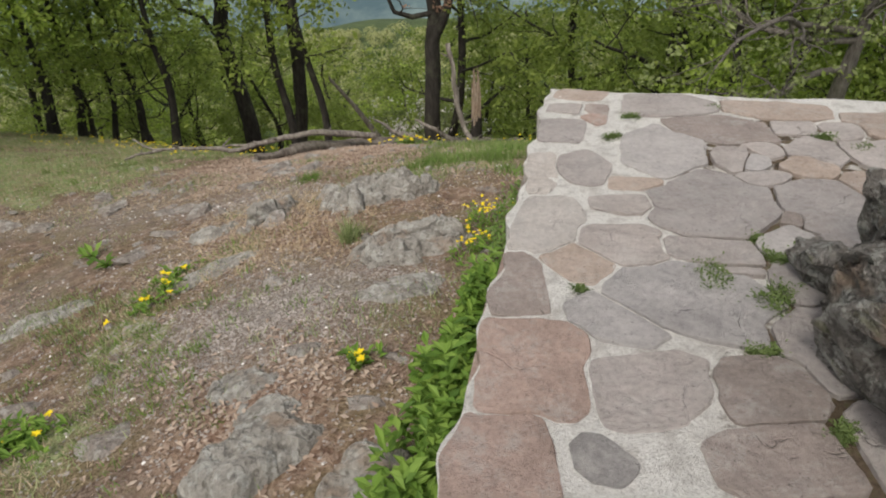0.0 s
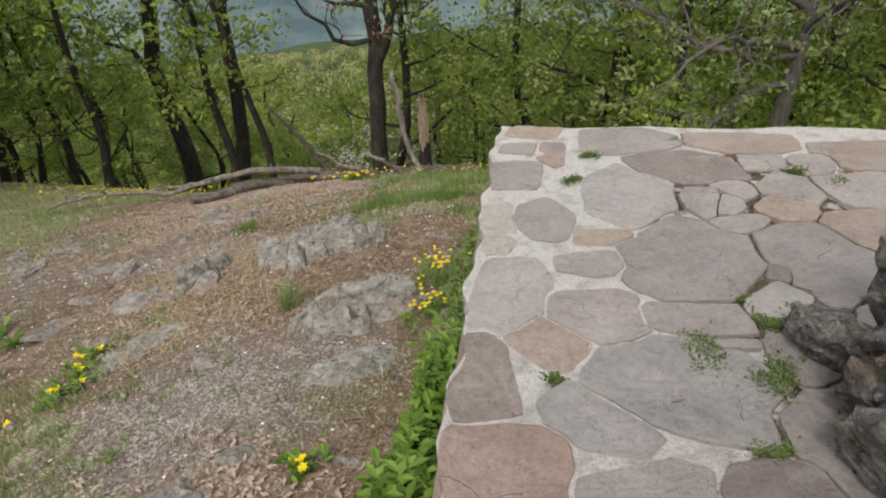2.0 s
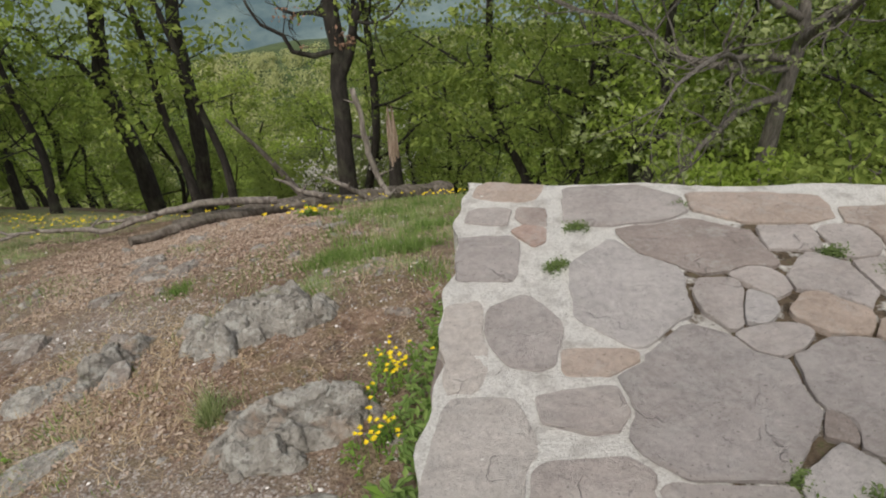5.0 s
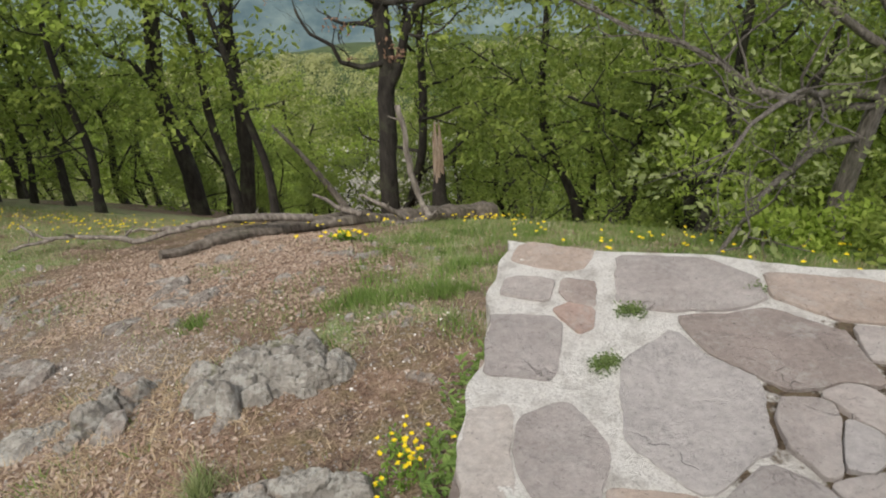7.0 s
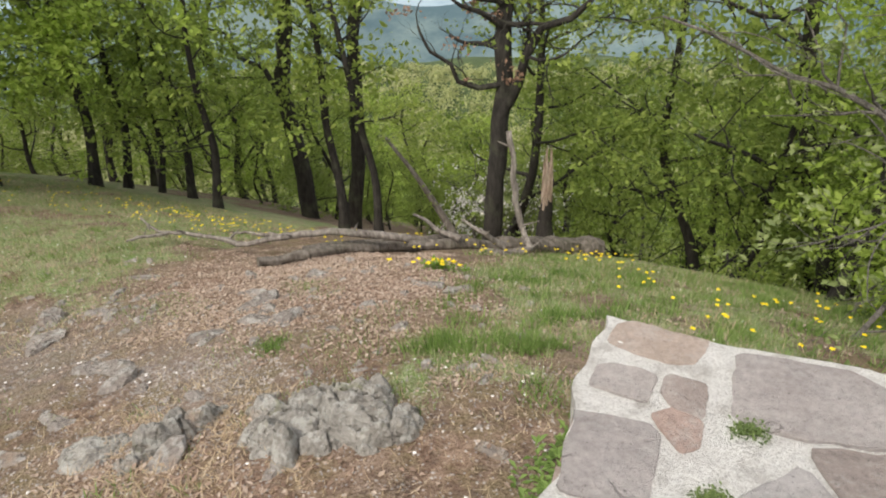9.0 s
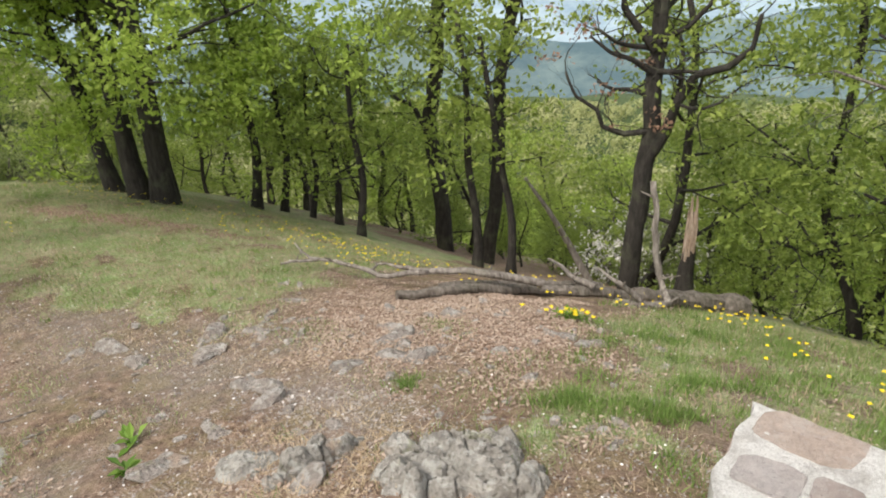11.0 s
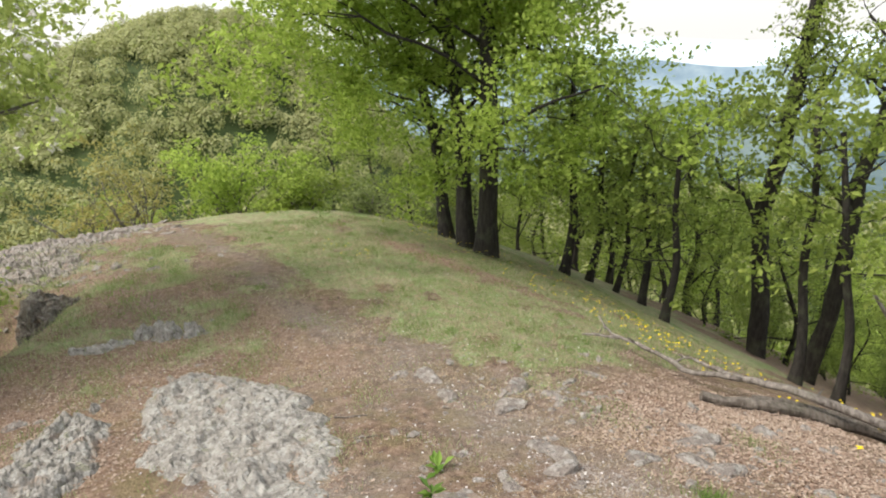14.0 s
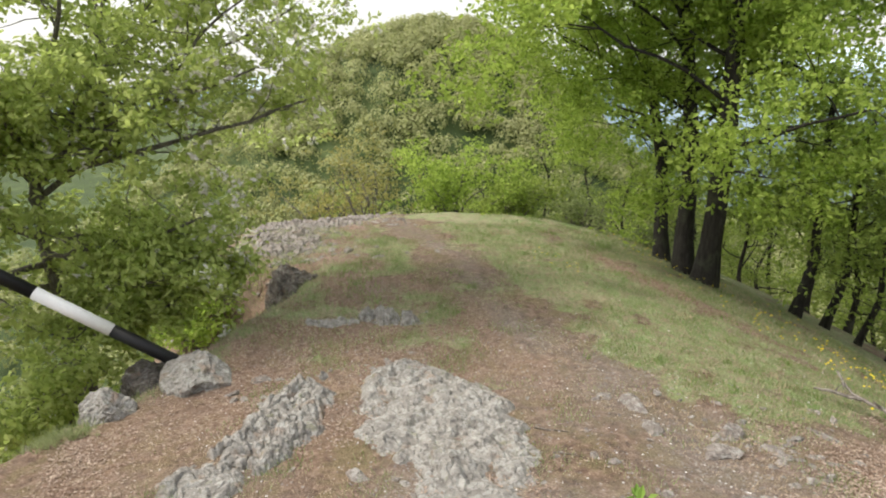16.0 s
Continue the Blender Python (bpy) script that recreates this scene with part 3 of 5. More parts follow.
def terrace():
    body = thing("stone_terrace", "low viewing terrace of irregular stone slabs set in pale mortar", "terrace", kind="structure")
    # mortar bed: a gently uneven top with battered sides down into the ground
    nx, ny = 90, 150
    verts, faces = [], []
    for j in range(ny + 1):
        y = LEFT_NEAR[1] + (LEFT_FAR[1] - LEFT_NEAR[1]) * j / ny
        for i in range(nx + 1):
            k = i / nx
            x0 = left_edge(y)
            x = x0 + (3.75 - x0) * k
            yy = y + (far_edge(x) - LEFT_FAR[1]) * (j / ny)
            verts.append((x, yy, -0.004 - 0.016 * joint_soil(x, yy) + 0.006 * nz(x, yy, 0, 6) + 0.005 * nz(x, yy, 2, 25)))
    w = nx + 1
    for j in range(ny):
        for i in range(nx):
            faces.append((j * w + i, j * w + i + 1, (j + 1) * w + i + 1, (j + 1) * w + i))
    rim = [j * w for j in range(ny, -1, -1)] + [i for i in range(1, w)] + [j * w + nx for j in range(1, ny + 1)] + [ny * w + i for i in range(nx - 1, 0, -1)]
    down = []
    for r in rim:
        x, y, z = verts[r]
        down.append(len(verts))
        verts.append((x + 0.02, y - 0.02, -4.0 if x > 1.5 and y > 5 else -1.6))
    for k in range(len(rim)):
        k2 = (k + 1) % len(rim)
        faces.append((rim[k], rim[k2], down[k2], down[k]))
    bed = piece("mortar_bed", verts, faces, MORTAR, body, "pale crumbling lime mortar")
    soil = bed.data.attributes.new("soil", "FLOAT", "POINT")
    soil.data.foreach_set("value", [joint_soil(x, y) - 0.1 for x, y, z in verts])
    # slabs
    rng = random.Random(5)
    for i, (x, y, a, b, t, tone, chop) in enumerate(STONES):
        near = [j for j in range(len(STONES)) if j != i and math.hypot(STONES[j][0] - x, STONES[j][1] - y) < 1.0]
        ring = []
        n = 60
        for k in range(n):
            th = 2 * math.pi * k / n
            lo, hi = 0.0, 0.7
            d = (math.cos(th), math.sin(th))
            outer = step(0.5, 0.25, x - left_edge(y))
            limit = (1.085 + 0.05 * outer if chop else 1.15) + 0.07 * nz(x * 3 + d[0] * 1.6, y * 3 + d[1] * 1.6, i)
            for _ in range(12):
                m = (lo + hi) / 2
                p = (x + d[0] * m, y + d[1] * m)
                mine = reach(i, p)
                ok = mine < limit and on_terrace(*p, 0.006) and all(mine + 0.07 < reach(j, p) for j in near)
                lo, hi = (m, hi) if ok else (lo, m)
            ring.append(max(lo, 0.02) * (1 + 0.022 * nz(k * 0.7, i * 3.3, 5) + 0.02 * nz(k * 1.9, i * 7.7, 9)))
        lift = 0.002 + 0.005 * rng.random()
        tilt = (rng.uniform(-0.012, 0.012), rng.uniform(-0.012, 0.012))
        verts, faces = [], []
        for f, z in ((1.0, -0.03), (0.995, -0.003), (0.965, 0.0), (0.8, 0.001), (0.58, 0.001), (0.3, 0.001)):
            for k in range(n):
                th = 2 * math.pi * k / n
                r = ring[k] * f
                px, py = r * math.cos(th), r * math.sin(th)
                zz = z + lift + tilt[0] * px + tilt[1] * py + (0.007 * nz(x + px, y + py, 3, 6) + 0.006 * nz(x + px, y + py, 9, 17) if z >= 0 else 0)
                verts.append((px, py, zz if z > -0.02 else -0.05))
        verts.append((0, 0, lift))
        for s in range(5):
            for k in range(n):
                k2 = (k + 1) % n
                faces.append((s * n + k, s * n + k2, (s + 1) * n + k2, (s + 1) * n + k))
        for k in range(n):
            faces.append((5 * n + k, 5 * n + (k + 1) % n, 6 * n))
        ob = piece("slab", verts, faces, tone, body)
        ob.location = (x, y, 0)
    # facing stones of the outer wall, seen from the side
    for c in range(3):
        y = 2.1
        while y < 6.9:
            w = min(rng.uniform(0.22, 0.45), 7.15 - y)
            bm = bmesh.new()
            bmesh.ops.create_cube(bm, size=1)
            for v in bm.verts:
                v.co = Vector((v.co.x * 0.1, v.co.y * (w - 0.03), v.co.z * 0.2)) + Vector((rng.uniform(-0.008, 0.008), rng.uniform(-0.015, 0.015), rng.uniform(-0.02, 0.02)))
            bmesh.ops.bevel(bm, geom=bm.edges[:], offset=0.02, segments=2, affect="EDGES")
            yc = y + w / 2
            ob = part("facing_stone", bm, rng.choice((GREY, RED, TAN, BROWN)), body)
            ob.matrix_basis = pose(left_edge(yc) + 0.032, yc, -0.15 - 0.22 * c, 0, 0, -math.degrees(TURN))
            y += w
    return body


terrace()


# ---- rocks ----
def rough_rock(name, label, at, size, turn=0, material=None, seed=1, layers=0.0, cuts=5, category="rock", flat=0.35, group=""):
    """A broken boulder: a ball pushed about by ridged noise, cut by a few planes, flat below."""
    bm = bmesh.new()
    bmesh.ops.create_icosphere(bm, subdivisions=cuts, radius=1)
    rng = random.Random(seed)
    planes = []
    for _ in range(9):
        d = Vector((rng.gauss(0, 1), rng.gauss(0, 1), abs(rng.gauss(0, 0.8)))).normalized()
        planes.append((d, rng.uniform(0.62, 0.9)))
    for v in bm.verts:
        p = v.co.copy()
        for d, h in planes:
            o = p.dot(d) - h
            if o > 0:
                p -= d * o * 0.85
        q = p * 1.7 + Vector((seed * 3.1, 0, 0))
        p += p.normalized() * (0.2 * noise.noise(q) + 0.12 * (0.5 - abs(noise.noise(q * 2.3))) + 0.06 * noise.noise(q * 5.5) + 0.03 * noise.noise(q * 12))
        if layers:
            s = (p.x * 0.55 + p.z * 0.35 + p.y * 0.2) * layers
            f = s - math.floor(s)
            p *= 1 - 0.16 * (f > 0.72) * (0.6 + 0.8 * noise.noise(q * 3))
        if p.z < -flat:
            p.z = -flat + (p.z + flat) * 0.15
        v.co = Vector((p.x * size[0], p.y * size[1], p.z * size[2]))
    bmesh.ops.recalc_face_normals(bm, faces=bm.faces)
    ob = part(name, bm, material or OUTCROP, None, label)
    ob.matrix_basis = pose(*at, 0, 0, turn)
    tagged(ob, "", category, group)
    return ob


def ground_rock(x, y, size, turn, seed, label, sink=0.3, material=None, layers=0.0, cuts=5):
    return rough_rock("outcrop_rock", label, (x, y, height(x, y) + size[2] * (0.35 - sink)), size, turn, material, seed, layers, cuts, "rock", 0.5)


def layered_boulder():
    """Steep broken plates of rock standing side by side, their tops leaning over."""
    rng = random.Random(14)
    t = thing("layered_boulder", "dark jagged boulder of steep rock layers standing on the terrace", "boulder", (2.1, 4.15, 0))
    for i in range(24):
        across = i / 23
        plate = bmesh.new()
        bmesh.ops.create_cube(plate, size=2)
        bmesh.ops.subdivide_edges(plate, edges=plate.edges[:], cuts=10, use_grid_fill=True)
        tall = 0.36 + 0.62 * across ** 0.8 + rng.uniform(-0.1, 0.12)
        size = Vector((rng.uniform(0.03, 0.07), rng.uniform(0.13, 0.3), tall * 0.54))
        m = pose(2.0 + 0.6 * across - 0.28 * (i * 0.618 % 1.0), 4.72 - 0.85 * (i * 0.618 % 1.0) + rng.uniform(-0.05, 0.05), tall * 0.44, -10 + rng.uniform(-9, 9), -27 + rng.uniform(-7, 7), 22 + rng.uniform(-13, 13))
        cut = []
        for _ in range(7):
            a = rng.uniform(0, 6.283)
            cut.append((Vector((rng.uniform(-0.25, 0.25), math.cos(a), math.sin(a))).normalized(), rng.uniform(0.62, 1.0)))
        for v in plate.verts:
            p = v.co.copy()
            for d, h in cut:
                o = p.dot(d) - h
                if o > 0:
                    p -= d * o
            edge = max(abs(p.y), abs(p.z))
            p.x *= 1 - 0.45 * step(0.5, 1.0, edge)
            p = m @ Vector((p.x * size.x, p.y * size.y, p.z * size.z))
            q = p * 6
            away = Vector((noise.noise(q), noise.noise(q + Vector((7, 0, 0))), noise.noise(q + Vector((0, 7, 0)))))
            fine = Vector((noise.noise(q * 3.3), noise.noise(q * 3.3 + Vector((5, 0, 0))), noise.noise(q * 3.3 + Vector((0, 5, 0)))))
            p += away * 0.03 + fine * 0.026
            p.z = max(p.z, -0.01)
            v.co = p
        ob = part("rock_layer", plate, BOULDER, t)
        ob.location = (-2.1, -4.15, 0)


layered_boulder()


def outcrop(x0, y0, rx, ry, turn, tall, seed, label, crag=1.0, material=None):
    """Bedrock that breaks through the soil: a rough patch whose low parts stay buried."""
    n, m = 110, 84
    ca, sa = math.cos(radians(turn)), math.sin(radians(turn))
    verts, faces = [], []
    for j in range(m + 1):
        for i in range(n + 1):
            u, w = 2 * i / n - 1, 2 * j / m - 1
            x, y = x0 + u * rx * ca - w * ry * sa, y0 + u * rx * sa + w * ry * ca
            env = 1 - (u * u + w * w)
            p = Vector((x * 1.9 / max(rx, ry) ** 0.5, y * 1.9 / max(rx, ry) ** 0.5, seed))
            q = Vector((x * 3 + y * 1.2, y * 4.5 - x, seed * 2.0))
            lump = noise.fractal(p * 1.6, 0.9, 2.1, 5) * 0.55
            crack = -0.35 * max(0, 0.28 - abs(noise.noise(q * 0.9))) / 0.28
            grain = 0.1 * noise.fractal(q * 3.5, 0.8, 2.2, 4)
            stairs = 0.14 * math.floor(3 * (lump + u * 0.5)) / 3
            rise = 0.85 * step(-0.05, 0.75, env + 0.35 * noise.noise(p * 2.3)) - 0.3
            near, at = noise.voronoi(q * 1.5 + Vector((0.5 * noise.noise(q), 0.5 * noise.noise(q + Vector((3, 0, 0))), 0)))
            block = 0.5 * noise.noise(at[0] * 3.7) - 0.3 * max(0, 0.16 - (near[1] - near[0])) / 0.16
            z = tall * (rise + 0.75 * crag * (0.7 * lump + crack + 1.4 * grain + stairs + block))
            verts.append((x + 0.02 * noise.noise(q * 2), y + 0.02 * noise.noise(q * 2 + Vector((5, 5, 5))), height(x, y) + max(z, -0.12)))
    w_ = n + 1
    for j in range(m):
        for i in range(n):
            faces.append((j * w_ + i, j * w_ + i + 1, (j + 1) * w_ + i + 1, (j + 1) * w_ + i))
    rim = list(range(w_)) + [j * w_ + n for j in range(1, m + 1)] + [m * w_ + i for i in range(n - 1, -1, -1)] + [j * w_ for j in range(m - 1, 0, -1)]
    low = len(verts)
    verts += [(verts[r][0], verts[r][1], verts[r][2] - 0.4) for r in rim]
    for k in range(len(rim)):
        k2 = (k + 1) % len(rim)
        faces.append((rim[k2], rim[k], low + k, low + k2))
    return tagged(piece("outcrop", verts, faces, material or OUTCROP, None, label), "", "rock")


outcrop(-0.12, 7.25, 0.58, 0.4, 10, 0.28, 11, "pale lichen-covered rock rising from the soil", 0.75)
outcrop(0.24, 6.2, 0.44, 0.36, 5, 0.22, 12, "low rough grey rock in the gravel", 0.7)
outcrop(0.28, 5.62, 0.3, 0.16, 10, 0.045, 32, "flat worn rock flush with the gravel", 0.6)
outcrop(-0.98, 7.05, 0.42, 0.14, 62, 0.26, 13, "narrow grey rock fin edge in the soil", 1.0)
outcrop(-1.4, 7.0, 0.26, 0.2, 20, 0.1, 42, "low brown-grey rock in the soil", 0.8)
outcrop(-1.1, 6.25, 0.4, 0.15, 35, 0.05, 43, "flat worn rock beside the dandelions", 0.7)
outcrop(-2.25, 6.05, 0.42, 0.16, 25, 0.07, 22, "flat stone flush with the soil", 0.7)
outcrop(-4.6, 6.2, 1.75, 0.9, 4, 0.17, 14, "broad pale rough bedrock outcrop", 0.7)
outcrop(-3.2, 5.95, 0.6, 0.42, 20, 0.06, 34, "worn flat bedrock beside the path", 0.7)
outcrop(-5.1, 4.7, 1.3, 0.55, -30, 0.18, 15, "pale bedrock ledge among fallen leaves", 0.9)
outcrop(-4.0, 4.0, 0.6, 0.4, 20, 0.12, 35, "small bedrock ledge among fallen leaves", 0.7)
outcrop(-7.6, 6.4, 0.62, 0.36, 60, 0.24, 16, "small rough rock beside the path", 1.2)
outcrop(-7.7, 5.7, 0.55, 0.2, 80, 0.1, 36, "rough stones showing beside the path", 1.2)
outcrop(-0.19, 4.43, 0.32, 0.24, 40, 0.16, 20, "grey rock showing through the leaves", 0.5)
outcrop(0.3, 4.28, 0.22, 0.2, 50, 0.14, 21, "small grey rock beside the terrace", 0.5)
outcrop(-0.41, 4.9, 0.2, 0.12, 10, 0.08, 44, "small lichen-grey stone in the leaves", 0.7)
outcrop(-0.2, 4.7, 0.16, 0.12, 10, 0.06, 45, "small worn stone in the leaves", 0.7)
outcrop(-13.4, 5.5, 2.6, 0.9, -4, 0.16, 41, "long low rock shelf along the ridge's edge", 1.3, SHELF)
outcrop(-14.4, 6.9, 1.6, 0.7, -60, 0.1, 46, "flat gravelly rock at the end of the ridge", 1.3, SHELF)
ground_rock(-6.6, 3.85, (0.55, 0.36, 0.26), 10, 17, "smooth pale boulder at the edge of the drop")
ground_rock(-7.1, 3.3, (0.5, 0.36, 0.42), 10, 18, "mossy grey rock at the edge of the drop", material=CLIFF)
ground_rock(-6.05, 3.0, (0.3, 0.24, 0.26), 70, 19, "small lichen-grey stone at the edge of the drop")
rough_rock("cliff_rock", "dark rock face below a bright broken rim", (-10.1, 5.35, -2.05), (0.6, 0.5, 0.72), 20, CLIFF, 31, 3.0, 5, "rock", 0.9)


# ---- trees ----
class Wood:
    """Collects tubes and leaves for one tree."""

    def __init__(self, seed):
        self.r = random.Random(seed)
        self.v, self.f, self.lv, self.lf, self.tips = [], [], [], [], []

    def tube(self, pts, radii, sides=7, cap=True):
        base = len(self.v)
        u = None
        for i, p in enumerate(pts):
            d = (pts[min(i + 1, len(pts) - 1)] - pts[max(i - 1, 0)]).normalized()
            u = d.orthogonal().normalized() if u is None else (u - d * u.dot(d)).normalized()
            w = d.cross(u)
            for k in range(sides):
                a = 2 * math.pi * k / sides
                rr = radii[i] * (1 + 0.16 * noise.noise(p * 2.5 + Vector((k * 1.7, 0, 0))) + 0.1 * noise.noise(p * 9 + Vector((k * 2.9, 4, 0))))
                q = p + (u * math.cos(a) + w * math.sin(a)) * rr
                self.v.append(tuple(q))
            if i:
                for k in range(sides):
                    k2 = (k + 1) % sides
                    o = base + i * sides
                    self.f.append((o - sides + k, o - sides + k2, o + k2, o + k))
        if cap:
            self.f.append(tuple(base + (len(pts) - 1) * sides + k for k in range(sides)))

    def limb(self, p, d, length, r0, r1, bend=0.12, up=0.05, n=7):
        """A crooked tapering limb; returns its points and radii."""
        pts, radii = [p.copy()], [r0]
        d = d.normalized()
        for i in range(n):
            d = (d + Vector((self.r.gauss(0, bend), self.r.gauss(0, bend), self.r.gauss(0, bend * 0.6) + up))).normalized()
            p = p + d * (length / n)
            pts.append(p)
            radii.append(r0 + (r1 - r0) * (i + 1) / n)
        self.tube(pts, radii, 9 if r0 > 0.08 else 6 if r0 > 0.025 else 4)
        return pts, radii, d

    def branch(self, p, d, length, r0, depth, bend=0.16, up=0.03, kids=4):
        pts, radii, d = self.limb(p, d, length, r0, r0 * 0.35, bend, up, 6)
        if depth <= 0:
            self.tips += [(q, length) for q in pts[2:]]
            return
        for _ in range(kids):
            i = self.r.randrange(2, len(pts))
            e = (pts[i] - pts[i - 1]).normalized()
            side = Vector((self.r.gauss(0, 1), self.r.gauss(0, 1), self.r.gauss(0.1, 0.6))).normalized()
            self.branch(pts[i], e * 0.55 + side * 0.8, length * self.r.uniform(0.45, 0.7), radii[i] * 0.6, depth - 1, bend * 1.15, up, kids)

    def leaf(self, c, size):
        r = self.r
        a = Vector((r.gauss(0, 1), r.gauss(0, 1), r.gauss(0.5, 1.1))).normalized()
        b = a.orthogonal().normalized()
        b = Matrix.Rotation(r.uniform(0, 6.28), 3, a) @ b
        w = a.cross(b)
        s = size * r.uniform(0.6, 1.3)
        o = len(self.lv)
        self.lv += [tuple(c - b * s * 0.6), tuple(c + w * s * 0.32 - b * s * 0.05 + a * s * 0.1), tuple(c + b * s * 0.6), tuple(c - w * s * 0.32 - b * s * 0.05 + a * s * 0.1)]
        self.lf.append((o, o + 1, o + 2, o + 3))

    def leaves(self, count, spread_by, size, flat=0.7):
        if not self.tips:
            return
        r = self.r
        n = 0
        while n < count:
            p, l = self.tips[r.randrange(len(self.tips))]
            s = spread_by * 0.8
            c = p + Vector((r.gauss(0, s), r.gauss(0, s), r.gauss(0, s * flat)))
            k = r.randrange(4, 12)
            for _ in range(k):
                self.leaf(c + Vector((r.gauss(0, size * 1.1), r.gauss(0, size * 1.1), r.gauss(0, size * 0.55))), size)
            n += k


def plant_tree(name, label, at, wood, bark, leaf, group="", category="tree", crown="crown"):
    t = thing(name, label, category, at, group)
    piece("trunk", wood.v, wood.f, bark, t, "", True)
    if wood.lf:
        piece(crown, wood.lv, wood.lf, leaf, t)
    return t


def stem(w, at, lean, tall, r0, sides=10, wob=0.06, n=12, flare=1.5):
    """A standing trunk, flared at the foot. lean: sideways metres per metre."""
    pts, radii = [], []
    for i in range(n + 1):
        k = i / n
        h = -0.4 + (tall + 0.4) * k
        q = Vector((at[0] + lean[0] * h + wob * tall * 0.25 * noise.noise((k * 2.5, at[0] * 5.0 + tall, 0.3)), at[1] + lean[1] * h + wob * tall * 0.25 * noise.noise((k * 2.5, 7.7, at[1] * 3.1)), h))
        pts.append(q)
        radii.append(r0 * (1 - 0.55 * k) * (1 + (flare - 1) * math.exp(-max(h, 0) / 0.25)))
    w.tube(pts, radii, sides)
    return pts, radii


def along(pts, radii, k):
    i = clamp(k, 0, 0.999) * (len(pts) - 1)
    j = int(i)
    return pts[j].lerp(pts[j + 1], i - j), radii[j]


def oak(x, y, lean, tall, r0, seed, label, leaf, limbs=7, first=0.35, leaves=5000, size=0.13, spread_by=0.3, reach_out=2.4, droop=0.0, stems=(), name="oak_tree", group="", depth=2, bark=None):
    """A broadleaf tree with a crooked trunk, spreading limbs and a loose crown."""
    w = Wood(seed)
    for sx, sy, sl, st, sr in ((0, 0, lean, tall, r0), *stems):
        pts, radii = stem(w, (sx, sy), sl, st, sr, 10, 0.22 if sr < 0.15 else 0.12, 14)
        for i in range(limbs):
            k = first + (0.98 - first) * (i + 0.5) / limbs
            p, r = along(pts, radii, k)
            a = i * 2.4 + seed + sx
            d = Vector((math.cos(a), math.sin(a), w.r.uniform(0.1, 0.7) - droop * (1 - k)))
            w.branch(p, d, reach_out * w.r.uniform(0.7, 1.2) * (1.15 - 0.5 * k), max(0.02, r * 0.28), depth, 0.2, 0.02 - 0.05 * droop)
    w.leaves(leaves, spread_by, size)
    return plant_tree(name, label, (x, y, height(x, y)), w, bark or BARK, leaf, group)


# multi-stemmed oak on the meadow's edge
oak(-10.0, 13.5, (-0.12, 0.05), 7.5, 0.2, 41, "broad multi-stemmed oak in fresh green leaf at the meadow's edge", LEAF_BRIGHT, 14, 0.3, 125000, 0.105, 0.34, 3.9, -0.12,
    ((-0.75, 0.1, (-0.22, 0.0), 7.0, 0.16), (0.75, -0.05, (0.06, 0.02), 8.0, 0.23)))
# pair and thin crooked stems beyond
oak(-8.4, 15.2, (0.02, 0.05), 4.6, 0.11, 42, "slim oak on the north slope", LEAF_OAK, 6, 0.4, 1500, 0.11, 0.26, 1.5)
oak(-8.3, 16.0, (0.05, 0.05), 4.4, 0.09, 43, "slim crooked oak on the north slope", LEAF_OAK, 6, 0.35, 1500, 0.11, 0.26, 1.5)
oak(-7.9, 16.4, (0.12, 0.0), 3.6, 0.07, 44, "thin leaning oak on the north slope", LEAF_WOOD, 6, 0.3, 1500, 0.11, 0.26, 1.4)
oak(-7.1, 16.4, (-0.1, 0.1), 4.2, 0.09, 45, "thin crooked oak on the north slope", LEAF_OAK, 7, 0.3, 1500, 0.11, 0.26, 1.5)
oak(-5.9, 15.4, (0.05, 0.0), 4.0, 0.09, 46, "crooked oak with low gnarled limbs", LEAF_OAK, 8, 0.25, 1500, 0.11, 0.26, 1.5)
